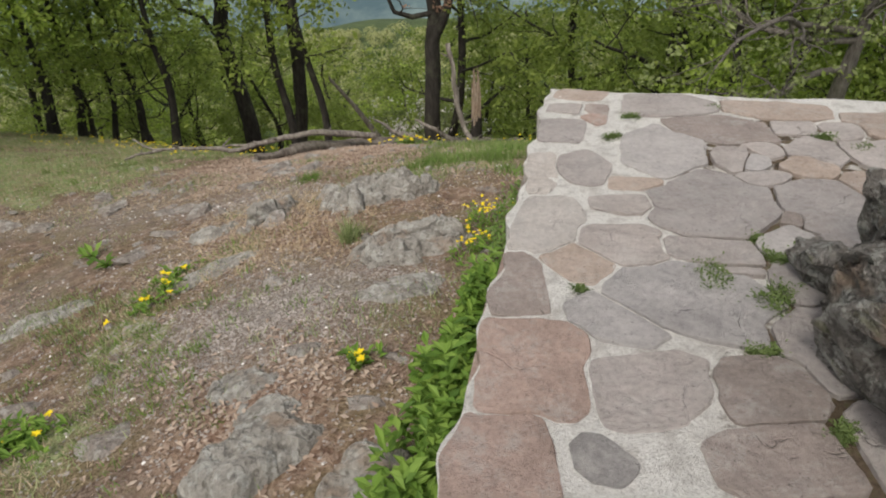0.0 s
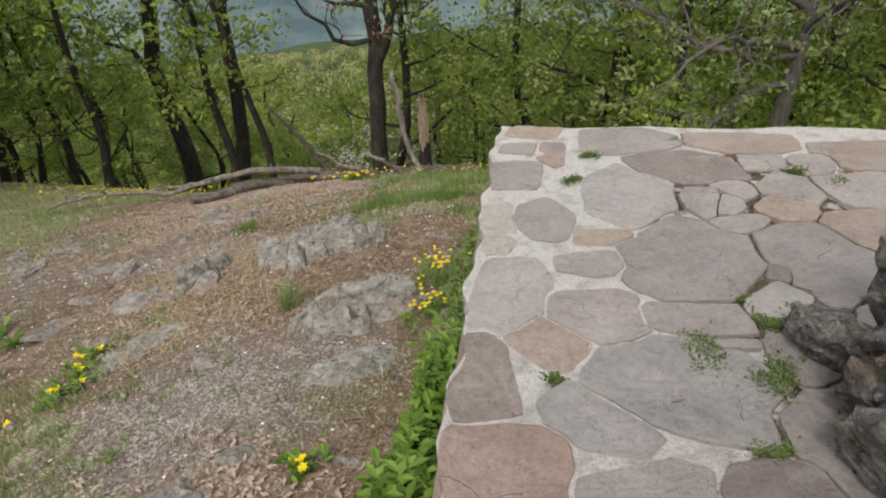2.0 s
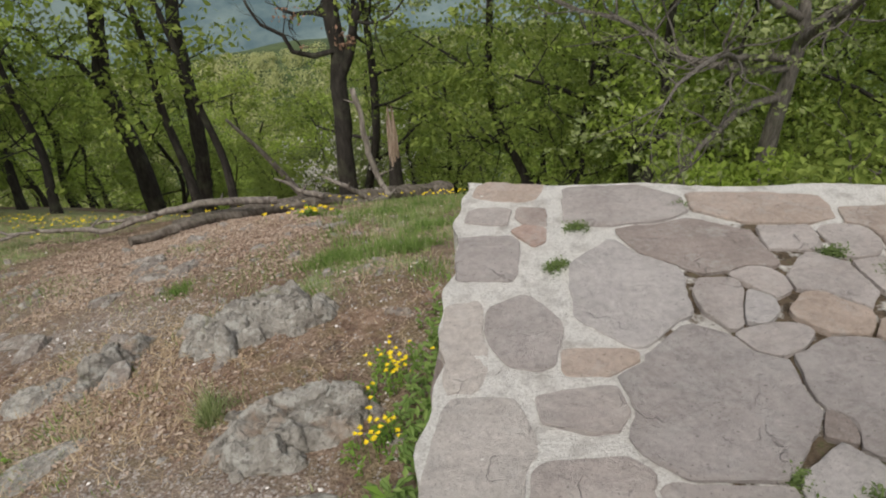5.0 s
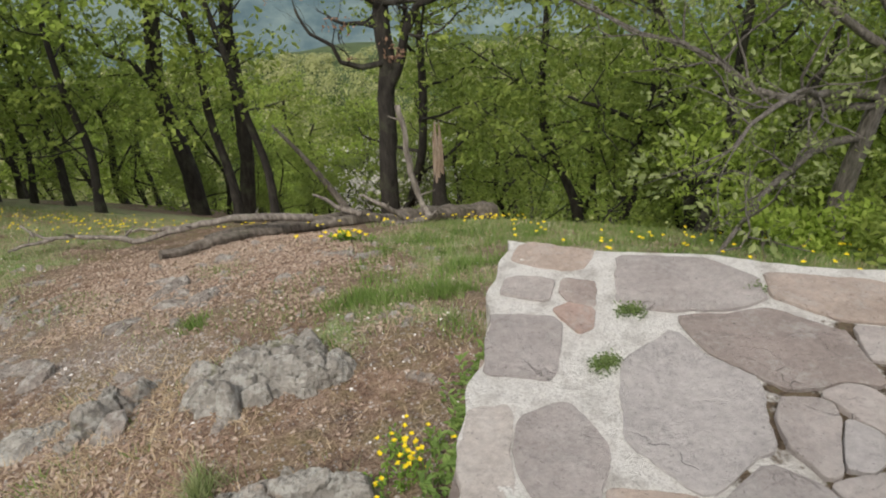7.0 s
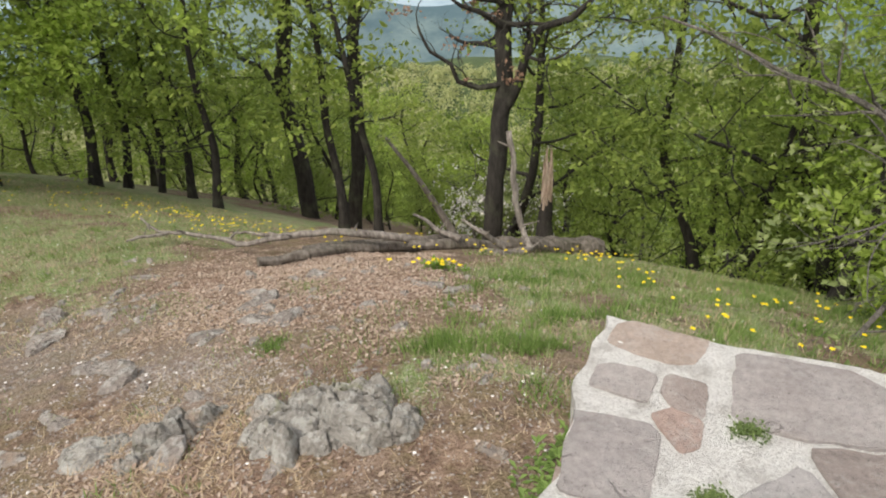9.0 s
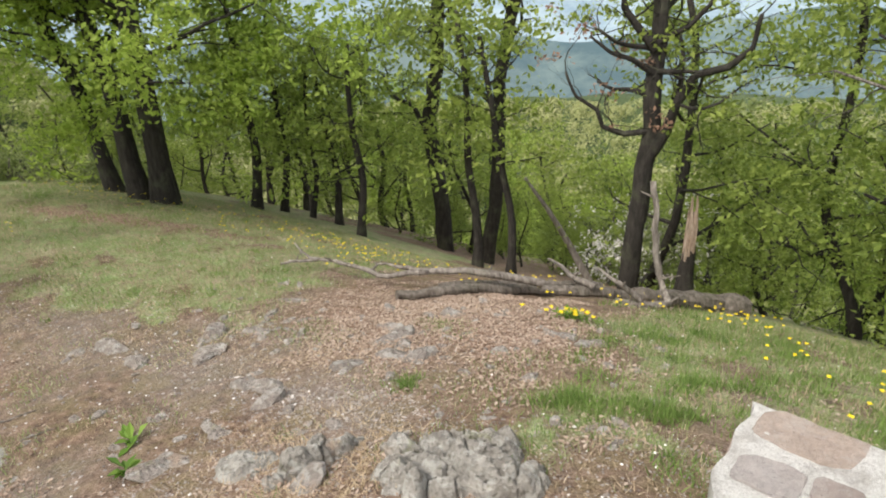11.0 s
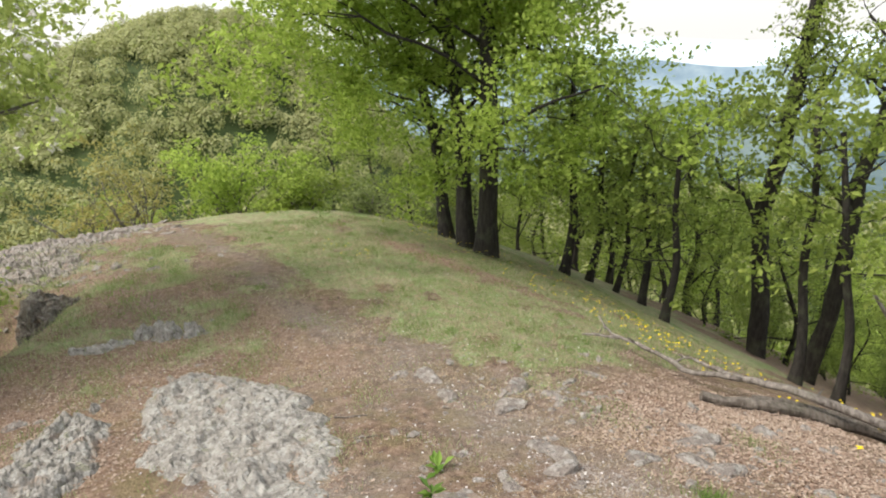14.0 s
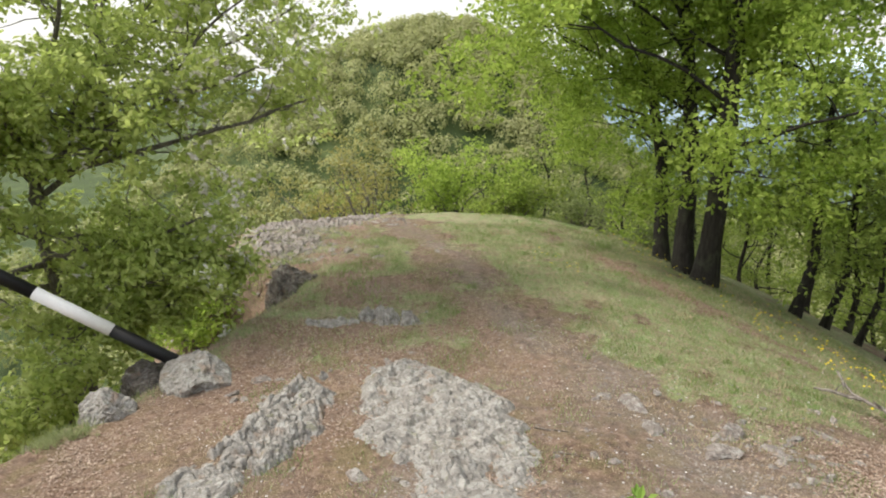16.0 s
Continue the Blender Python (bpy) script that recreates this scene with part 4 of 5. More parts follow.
# tall dark trunks behind the fallen log
def shaped_tree(name, label, y, limbs, twigs, leaf, leaves, size, seed, dry=None):
    """A tree whose main limbs follow given lines: (thickness at both ends, depth run, then x, z along it)."""
    x0, z0 = limbs[0][3][0]
    w = Wood(seed)
    dead = Wood(seed + 1)
    t = thing(name, label, "tree", (x0, y, z0))
    for n, (r0, r1, run, line) in enumerate(limbs):
        pts = []
        m = len(line)
        for i, (x, z) in enumerate(line):
            pts.append(Vector((x - x0, run * i / (m - 1), z - z0)))
        if n == 0:
            pts.insert(0, pts[0] + Vector((0, 0, -0.5)))
        fine = []
        for i in range(len(pts) - 1):
            for k in range(4):
                q = pts[i].lerp(pts[i + 1], k / 4)
                fine.append(q + Vector((noise.noise(q * 1.7), noise.noise(q * 1.7 + Vector((9, 0, 0))), 0)) * 0.05)
        fine.append(pts[-1])
        radii = [(r0 + (r1 - r0) * i / (len(fine) - 1)) * (1 + (0.35 * math.exp(-i / 2.5) if n == 0 else 0)) for i in range(len(fine))]
        w.tube(fine, radii, 11 if r0 > 0.1 else 7)
        into = dead if n == dry else w
        for k in range(twigs if n else twigs * 2):
            lo = 0.62 if n == 0 else 0.35
            i = int((lo + (1 - lo) * k / max(1, twigs * (1 if n else 2) - 1)) * (len(fine) - 1))
            side = Vector((w.r.gauss(0, 1), w.r.gauss(0, 0.8), w.r.gauss(0.5, 0.5))).normalized()
            before = len(w.tips)
            w.branch(fine[i], side, w.r.uniform(0.7, 1.4), max(0.012, radii[i] * 0.42), 2, 0.24, 0.05, 3)
            if n == dry:
                dead.tips += w.tips[before:]
                del w.tips[before:]
    w.leaves(leaves, 0.14, size)
    piece("trunk", w.v, w.f, BARK, t, "", True)
    piece("crown", w.lv, w.lf, leaf, t)
    if dry is not None:
        dead.leaves(260, 0.06, 0.07)
        piece("withered_leaves", dead.lv, dead.lf, LEAF_DRY, t, "withered reddish leaves on a dead limb")
    return t


shaped_tree("oak_tree", "tall dark-barked oak with an ivy-green lower crown", 18.2,
            ((0.207, 0.122, 0.6, ((-5.31, -5.56), (-5.42, -3.77), (-5.64, -2.12), (-5.37, -0.80), (-5.29, 0.42), (-5.19, 1.56), (-5.00, 3.86))),
             (0.067, 0.022, 0.6, ((-5.64, -2.12), (-5.96, -1.64), (-6.60, -1.45), (-6.92, -0.94), (-7.56, -0.81))),
             (0.061, 0.024, 0.5, ((-5.32, 0.02), (-4.74, 0.66), (-4.36, 1.43)))), 5, LEAF_OAK, 4200, 0.085, 47)
shaped_tree("oak_tree", "tall oak leaning over the slope behind the fallen log", 17.8,
            ((0.183, 0.085, 0.4, ((-4.09, -5.49), (-3.83, -3.75), (-3.69, -2.18), (-3.66, -0.98), (-3.44, 0.15), (-3.21, 1.07), (-3.04, 1.47), (-2.82, 3.35))),
             (0.061, 0.024, 0.2, ((-3.36, 0.60), (-3.08, 0.73), (-2.78, 0.82))),
             (0.073, 0.024, -0.6, ((-3.67, -1.51), (-4.23, -0.75), (-4.36, 0.28)))), 5, LEAF_OAK, 3600, 0.085, 49)
oak(-3.6, 15.9, (-0.02, 0.04), 5, 0.1, 48, "slim oak beside a thicker trunk", LEAF_OAK, 6, 0.45, 1500, 0.12, 0.3, 1.4)
oak(-2.6, 15.6, (-0.12, 0.04), 4.5, 0.09, 50, "thin oak behind the fallen log", LEAF_OAK, 5, 0.5, 1100, 0.12, 0.3, 1.3)
shaped_tree("forked_oak_tree", "dark forked oak with sparse early leaves and one dead side limb", 15.3,
            ((0.175, 0.11, 0.2, ((-0.41, -3.98), (-0.33, -2.81), (-0.28, -1.8), (-0.21, -1.23), (-0.2, -0.42), (-0.16, 0.24), (-0.17, 0.8), (-0.1, 2.6))),
             (0.1, 0.03, -0.3, ((-0.24, -1.7), (0.07, -0.99), (0.17, -0.68), (0.41, -0.25), (0.82, -0.12), (1.09, 0.15), (1.17, 0.6))),
             (0.05, 0.02, 0.3, ((0.17, -0.68), (0.2, -0.08), (0.09, 0.32))),
             (0.055, 0.02, -0.3, ((-0.26, -1.16), (-0.61, -1.2), (-0.93, -1.09), (-1.03, -0.8), (-1.31, -0.58), (-1.5, -0.18))),
             (0.08, 0.03, 0.2, ((-0.18, 0.1), (-0.48, 0.41), (-0.7, 0.66), (-0.9, 1.3))),
             (0.05, 0.02, -0.2, ((-0.22, -0.25), (-0.54, -0.04), (-0.84, 0.08), (-1.16, 0.34))),
             (0.05, 0.02, 0.1, ((-0.16, 0.2), (0.25, 0.45), (0.5, 0.7), (0.7, 1.3)))), 4, LEAF_OAK, 1400, 0.085, 61, 3)


def snag():
    t = thing("broken_snag", "broken dead trunk with a pale splintered top", "dead tree", (0.5, 16.0, height(0.5, 16.0)))
    w = Wood(63)
    stem(w, (0, 0), (0.02, 0), 1.75, 0.18, 10, 0.05)
    piece("trunk", w.v, w.f, BARK, t, "", True)
    for i in range(8):
        w = Wood(64 + i)
        a = -2.5 + 0.24 * i
        lo, hi = 0.75 + 0.45 * abs(math.sin(i * 1.7)), 1.55 + 0.6 * abs(math.sin(i * 2.3 + 0.6))
        b = Vector((0.03 + 0.115 * math.cos(a), 0.115 * math.sin(a), lo))
        e = Vector((0.03 + 0.09 * math.cos(a), 0.09 * math.sin(a), hi))
        w.tube([b, b.lerp(e, 0.5) + Vector((0.008, -0.01, 0)), e], [0.022, 0.032, 0.006], 5)
        piece("splinter", w.v, w.f, SPLINTER, t, "pale splintered heartwood")


snag()


def leaning_dead():
    w = Wood(65)
    p = Vector((0, 0, -0.2))
    w.limb(p, Vector((-0.45, 0.1, 0.9)), 3.0, 0.1, 0.03, 0.05, 0)
    plant_tree("dead_pole", "bare grey dead stem leaning among the trees", (-1.4, 17.4, height(-1.4, 17.4)), w, DEAD, None, category="dead tree")


leaning_dead()


def fallen_log():
    """A fallen tree: thick butt, rough trunk and bleached bare branches."""
    a, b = Vector((1.45, 14.2, 0)), Vector((-2.3, 10.45, 0))
    t = thing("fallen_log", "fallen dead tree with a rough trunk and bleached bare branches", "log", (0, 0, 0))

    def lay(k, lift=0.0, side=0.0):
        q = a.lerp(b, k)
        q += Vector((0.7, -0.7, 0)) * (side + 0.08 * noise.noise((k * 5, 1, 2)))
        return Vector((q.x, q.y, height(q.x, q.y) + lift))

    def knotty(k, r, sd):
        return r * (1 + 0.25 * noise.noise((k * 14, sd, 0)) + 0.18 * noise.noise((k * 40, sd, 3)))

    w = Wood(71)
    ks = [0.38 * i / 22 for i in range(23)]
    w.tube([lay(k, 0.16 - 0.1 * k, 0.03 * noise.noise((k * 30, 2, 0))) for k in ks], [knotty(k, 0.165 - 0.2 * k, 1) for k in ks], 16)
    piece("butt", w.v, w.f, LOGBARK, t, "thick rough butt end with a sawn face")
    w = Wood(72)
    ks = [0.3 + 0.7 * i / 44 for i in range(45)]
    w.tube([lay(k, 0.075, 0.05 * noise.noise((k * 25, 4, 0))) for k in ks], [knotty(k, 0.09 - 0.05 * (k - 0.3), 2) for k in ks], 12)
    ks = [0.45 + 0.45 * i / 30 for i in range(31)]
    w.tube([lay(k, 0.15 - 0.05 * (k - 0.45), -0.2 + 0.3 * (k - 0.45) + 0.05 * noise.noise((k * 25, 9, 0))) for k in ks], [knotty(k, 0.055 - 0.04 * (k - 0.45), 3) for k in ks], 9)
    piece("trunk", w.v, w.f, LOGBARK, t, "rough grey-brown fallen trunk")

    def bare(pts, r0, r1):
        pts = [Vector(p) for p in pts]
        fine = []
        for i in range(len(pts) - 1):
            for k in range(5):
                q = pts[i].lerp(pts[i + 1], k / 5)
                fine.append(q + 0.035 * Vector((noise.noise(q * 4), noise.noise(q * 4 + Vector((7, 0, 0))), noise.noise(q * 4 + Vector((0, 7, 0))))))
        fine.append(pts[-1])
        w.tube(fine, [(r0 + (r1 - r0) * i / (len(fine) - 1)) * (1 + 0.2 * noise.noise(fine[i] * 6)) for i in range(len(fine))], 8)
        for i in range(4, len(fine) - 2, 6):
            d = Vector((w.r.gauss(0, 1), w.r.gauss(0, 1), abs(w.r.gauss(0.6, 0.5)))).normalized()
            w.tube([fine[i], fine[i] + d * 0.1, fine[i] + d * w.r.uniform(0.15, 0.3) + Vector((0.02, 0, 0))], [r0 * 0.4, r0 * 0.25, 0.004], 5)

    def on(x, y, lift):
        return (x, y, height(x, y) + lift)

    w = Wood(73)
    bare([on(-0.9, 11.6, 0.2), on(-1.6, 11.2, 0.3), on(-2.2, 11.2, 0.26), on(-2.9, 11.05, 0.16), on(-3.5, 11.3, 0.22), on(-4.2, 11.4, 0.2), on(-4.55, 11.55, 0.34)], 0.055, 0.014)
    bare([on(-4.05, 11.38, 0.2), on(-4.35, 11.2, 0.14), on(-4.6, 11.25, 0.05)], 0.03, 0.012)
    bare([on(-2.2, 11.2, 0.26), on(-2.8, 11.6, 0.22), on(-3.4, 11.8, 0.2)], 0.04, 0.012)
    bare([on(-0.4, 12.2, 0.15), on(-0.75, 12.3, 0.3), on(-1.0, 12.2, 0.5)], 0.05, 0.015)
    bare([on(0.2, 12.1, 0.1), on(-0.05, 12.0, 0.3), on(-0.35, 12.1, 0.45)], 0.045, 0.015)
    bare([on(-0.1, 12.0, 0.02), on(0.2, 12.1, 0.0), on(0.5, 12.4, 0.1), on(0.4, 12.6, 0.35), on(0.27, 12.65, 0.8), on(0.26, 12.65, 1.2), on(0.18, 12.7, 1.75)], 0.05, 0.04)
    piece("bare_branch", w.v, w.f, DEAD, t, "bleached bare branches", True)


fallen_log()


# ---- woodland on the slopes ----
def wild_tree(seed, tall, r0, leaf, leaves, size, label, low=0.16, wide=2.0):
    w = Wood(seed)
    pts, radii = stem(w, (0, 0), (w.r.uniform(-0.1, 0.1), w.r.uniform(-0.1, 0.1)), tall, r0, 7, 0.6, 13)
    for i in range(9):
        k = low + (0.98 - low) * (i + 0.5) / 9
        p, r = along(pts, radii, k)
        a = i * 2.4 + seed
        w.branch(p, Vector((math.cos(a), math.sin(a), w.r.uniform(0.0, 0.7))), wide * w.r.uniform(0.7, 1.25) * (1.2 - 0.6 * k), max(0.02, r * 0.45), 1, 0.22, 0.03, 4)
    w.leaves(leaves, 0.42, size, 0.6)
    return plant_tree("woodland_tree", label, (0, 0, 0), w, BARK, leaf, "woodland on the slopes")


WILD = [
    wild_tree(101, 6.2, 0.11, LEAF_OAK, 5600, 0.1, "woodland oak in yellow-green spring leaf"),
    wild_tree(102, 6.8, 0.12, LEAF_WOOD, 6000, 0.1, "woodland oak with a dense spring crown", 0.14, 2.3),
    wild_tree(103, 4.8, 0.08, LEAF_WOOD, 4800, 0.095, "young woodland oak with a low crown", 0.12, 1.9),
    wild_tree(104, 5.4, 0.09, LEAF_BRIGHT, 5000, 0.095, "young woodland tree in bright fresh leaf", 0.15, 2.0),
]
for proto, (x, y) in zip(WILD, ((-8.8, 21.5), (3.4, 17.5), (0.6, 22.5), (5.2, 24.0))):
    proto.location = (x, y, height(x, y) - 0.1)


def grow(x, y, rng, kinds=WILD, lo=0.75, hi=1.1):
    s = rng.uniform(lo, hi)
    t = copy_thing(rng.choice(kinds), pose(x, y, height(x, y) - 0.1, rng.uniform(-4, 4), rng.uniform(-4, 4), rng.uniform(0, 360)))
    t.scale = (s, s, s * rng.uniform(0.9, 1.1))
    return t


def woodland():
    rng = random.Random(8)
    made = [(-8.8, 21.5), (3.4, 17.5), (0.6, 22.5), (5.2, 24.0)]

    def stand(count, x0, x1, y0, y1, gap, kinds=WILD, lo=0.75, hi=1.1, gap_view=False):
        tries = 0
        while count and tries < 3000:
            tries += 1
            x, y = rng.uniform(x0, x1), rng.uniform(y0, y1)
            if gap_view and -0.31 < (x - 0.8) / (y - 3.3) < -0.16:
                continue
            if all(math.hypot(x - a, y - b) > gap for a, b in made):
                made.append((x, y))
                grow(x, y, rng, kinds, lo, hi)
                count -= 1

    stand(26, -22, 3, 18.5, 32, 2.1, gap_view=True)
    stand(14, -9, 0, 18.5, 27, 1.5, [WILD[2]], 0.32, 0.5)
    stand(44, -40, 20, 30, 54, 2.4)
    stand(60, -45, 25, 54, 100, 3.2, WILD, 1.0, 1.4)
    stand(22, 3.6, 12, 12.0, 20, 1.4)
    stand(14, 5, 20, 14, 34, 2.2)
    stand(12, -24, -13, 15.5, 21, 1.9, WILD, 0.42, 0.62)
    stand(26, -40, -19.5, -6, 16, 2.4, WILD, 0.32, 0.5)
    stand(16, -17, -6, -12, -0.5, 1.9, WILD, 0.5, 0.7)


woodland()


def bush(x, y, tall, wide, seed, leaf, label, leaves=2600, size=0.1, name="bush", bare=False, lift=0.0):
    w = Wood(seed)
    for i in range(9):
        a = i * 2.4 + seed
        d = Vector((math.cos(a) * wide / tall, math.sin(a) * wide / tall, 1.1))
        w.branch(Vector((0.1 * math.cos(a), 0.1 * math.sin(a), -0.2)), d, tall * w.r.uniform(0.6, 0.95), 0.03, 2 if bare else 1, 0.2, 0.03, 3)
    w.leaves(leaves, 0.13 * tall, size, 0.8)
    return plant_tree(name, label, (x, y, height(x, y) + lift), w, TWIG, leaf, category="bush", crown="foliage")


bush(-17.0, 8.2, 2.4, 2.0, 201, LEAF_YELLOW, "half-bare yellowish bush at the end of the ridge", 1500, 0.09, bare=True)
bush(-18.6, 7.2, 2.2, 1.8, 202, LEAF_YELLOW, "half-bare budding bush below the ridge's end", 1300, 0.09, bare=True)
bush(-16.6, 10.6, 2.3, 2.1, 203, LEAF_BRIGHT, "dense fresh green bush at the end of the ridge", 5200, 0.11)
bush(-15.6, 12.2, 1.6, 1.8, 204, LEAF_OAK, "low green bush beside the meadow", 3600, 0.1)
bush(-14.0, 13.6, 1.2, 1.6, 205, LEAF_PALE, "low grey-green bush with bare twigs", 2200, 0.08, bare=True)
bush(-12.4, 14.8, 1.1, 1.5, 206, LEAF_PALE, "low tangled bush under the oak", 2200, 0.08, bare=True)
bush(-1.2, 19.2, 2.6, 1.8, 207, BLOSSOM, "slender bush in white blossom among the trees", 1500, 0.07, "blossom_bush")
bush(-0.8, 19.8, 2.6, 1.9, 208, LEAF_PALE, "pale green bush among the trees", 2600, 0.1)
bush(-9.2, 2.4, 1.4, 1.4, 209, LEAF_BRIGHT, "fresh green bush growing below the drop", 3600, 0.1)
bush(-10.0, 3.2, 1.6, 1.5, 210, LEAF_WOOD, "dense bush growing below the drop", 3600, 0.1)
bush(-11.4, 3.6, 1.5, 1.2, 211, LEAF_BRIGHT, "fresh green bush below the rock shelf", 3000, 0.1)
bush(6.2, 12.2, 1.4, 1.6, 213, LEAF_WOOD, "green undergrowth below the terrace", 3000, 0.1)
bush(4.4, 10.4, 0.9, 1.2, 214, LEAF_BRIGHT, "leafy undergrowth below the terrace", 2200, 0.08)
bush(5.4, 9.4, 1.0, 1.3, 215, LEAF_WOOD, "leafy undergrowth beside the terrace", 2400, 0.08)


def crabapple(x, y, seed, label, limbs, leaf, leaves, size, blossom=0, tall=2.6, bark=None):
    """A wide low fruit tree with crooked limbs and a mass of fine twigs."""
    w = Wood(seed)
    pts, radii = stem(w, (0, 0), (0.05, 0.0), tall, 0.14, 9, 0.25)
    for dx, dy, dz, length, k in limbs:
        p, r = along(pts, radii, k)
        q, rr, d = w.limb(p, Vector((dx, dy, dz)), length, 0.052, 0.014, 0.2, 0.01, 9)
        for i in range(2, len(q)):
            for _ in range(2):
                side = Vector((w.r.gauss(0, 1), w.r.gauss(0, 1), w.r.gauss(0.15, 0.8))).normalized()
                w.branch(q[i], d * 0.5 + side, length * w.r.uniform(0.16, 0.34), rr[i] * 0.5, 1, 0.28, 0.0, 3)
    w.leaves(leaves, 0.11, size, 0.9)
    t = plant_tree("apple_tree", label, (x, y, height(x, y)), w, bark or TWIG, leaf)
    if blossom:
        b = Wood(seed + 1)
        b.tips = [q for q in w.tips if q[0].y > 2.0 or b.r.random() < 0.06]
        for _ in range(blossom):
            p, l = b.tips[b.r.randrange(len(b.tips))]
            c = p + Vector((b.r.gauss(0, 0.05), b.r.gauss(0, 0.05), b.r.gauss(0.03, 0.05)))
            for _ in range(5):
                b.leaf(c + Vector((b.r.gauss(0, 0.02), b.r.gauss(0, 0.02), b.r.gauss(0, 0.02))), 0.085)
        piece("blossom", b.lv, b.lf, BLOSSOM, t, "clusters of white and pinkish blossom")
    return t


crabapple(5.3, 11.3, 301, "gnarled wild apple with crooked grey limbs and small pale leaves",
          ((-1, -0.5, 0.2, 4.2, 0.72), (-1, -0.25, 0.35, 3.4, 0.75), (-1, 0.1, 0.75, 3.6, 0.9), (-0.9, -0.5, 0.05, 3.6, 0.6), (0.2, -0.8, 0.6, 2.6, 0.8), (0.9, -0.4, 0.6, 2.8, 0.85), (-0.3, 0.2, 1, 2.8, 0.98), (0.6, 0.5, 0.8, 2.6, 0.95)), LEAF_PALE, 5600, 0.06)
crabapple(-9.9, 1.9, 302, "wild apple in leaf with white blossom growing below the drop",
          ((0.0, 1, 0.3, 4.6, 0.97), (0.1, 1, 0.5, 4.4, 0.99), (-0.1, 0.9, 0.75, 4.6, 0.99), (0.1, 0.8, -0.05, 2.6, 0.78), (0.15, 0.8, 0.8, 4.2, 0.95), (0.1, -0.7, 0.5, 3.6, 0.85), (0.0, 0.6, 1.1, 4.0, 0.98), (0.3, -0.4, 0.9, 3.2, 0.95), (0.3, 0.3, 1.2, 3.6, 0.98), (0.2, 1, 0.15, 2.8, 0.86), (0.2, -0.8, 0.1, 3.4, 0.75), (0.2, 0.9, 0.5, 3.8, 0.93), (0.4, 0.1, 0.6, 2.6, 0.9), (1, 0.5, 0.15, 2.8, 0.82), (0.9, 0.9, 0.0, 2.6, 0.74), (0.8, -0.1, 0.25, 2.6, 0.85), (0.7, 1, -0.1, 2.4, 0.66), (1, 0.1, 0.0, 2.4, 0.7), (0.6, -0.8, 0.1, 2.8, 0.8), (0.9, 0.3, -0.1, 2.2, 0.58)), LEAF_APPLE, 60000, 0.095, 900, 0.8 - height(-9.9, 1.9))


# ---- distance ----
def hill_canopy():
    """Tree crowns of the wooded hill beyond the ridge, made of leafy clumps."""
    rng = random.Random(77)
    v, f = [], []
    made = 0
    while made < 2500:
        if made < 1500:
            x, y = -150 + rng.gauss(0, 40), 56 + rng.gauss(0, 55)
            if math.hypot(x, y) < 80 or x > -70:
                continue
        else:
            # the valley side below the ridge
            x, y = rng.uniform(-150, 80), rng.uniform(85, 260)
        made += 1
        z = height(x, y)
        r = rng.uniform(2.3, 4.0)
        for _ in range(190 if made < 1500 else 110):
            d = Vector((rng.gauss(0, 1), rng.gauss(0, 1), rng.gauss(0.5, 0.8))).normalized()
            c = Vector((x, y, z + 2.2)) + Vector((d.x * r, d.y * r, d.z * r * 0.9)) * rng.uniform(0.8, 1.05)
            u = (d + Vector((rng.gauss(0, 0.18), rng.gauss(0, 0.18), rng.gauss(0, 0.18)))).normalized()
            a = u.orthogonal().normalized()
            b = u.cross(a)
            s = rng.uniform(0.2, 0.42) * (1 if made < 1500 else 1.3)
            o = len(v)
            v += [tuple(c + a * s), tuple(c + b * s * 0.8), tuple(c - a * s), tuple(c - b * s * 0.8)]
            f.append((o, o + 1, o + 2, o + 3))
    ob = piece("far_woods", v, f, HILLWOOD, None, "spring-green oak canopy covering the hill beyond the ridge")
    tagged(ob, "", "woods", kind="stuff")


hill_canopy()


# Mottled slopes; the aerial haze is put into the base colour.
def hazed_mountain_material(name, lo, hi):
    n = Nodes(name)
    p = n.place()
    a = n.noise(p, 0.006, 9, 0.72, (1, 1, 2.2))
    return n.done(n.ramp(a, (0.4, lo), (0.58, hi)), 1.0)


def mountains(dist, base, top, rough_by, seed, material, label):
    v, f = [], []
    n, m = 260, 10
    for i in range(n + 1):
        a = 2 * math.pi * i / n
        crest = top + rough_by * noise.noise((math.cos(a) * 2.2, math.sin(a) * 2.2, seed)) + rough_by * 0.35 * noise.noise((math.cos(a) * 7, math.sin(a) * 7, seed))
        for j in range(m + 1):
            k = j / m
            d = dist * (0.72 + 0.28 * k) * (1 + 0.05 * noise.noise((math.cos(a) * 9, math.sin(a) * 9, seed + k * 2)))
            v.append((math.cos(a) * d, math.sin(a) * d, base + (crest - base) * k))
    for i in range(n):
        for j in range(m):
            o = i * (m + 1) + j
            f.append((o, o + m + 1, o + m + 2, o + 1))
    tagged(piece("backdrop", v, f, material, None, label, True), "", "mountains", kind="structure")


# Bluer and paler ring by ring: distance haze painted as colour.
mountains(800, -300, -85, 55, 2.0, hazed_mountain_material("hazy_near_range", (0.075, 0.12, 0.14), (0.17, 0.225, 0.225)), "hazy wooded slope across the valley")
mountains(1500, -300, -62, 90, 5.0, hazed_mountain_material("hazy_middle_range", (0.18, 0.255, 0.32), (0.29, 0.37, 0.42)), "hazy blue wooded mountain range")
mountains(3000, -400, -40, 110, 9.0, hazed_mountain_material("hazy_far_range", (0.52, 0.62, 0.7), (0.58, 0.67, 0.75)), "pale hazy-blue mountain range at the horizon")


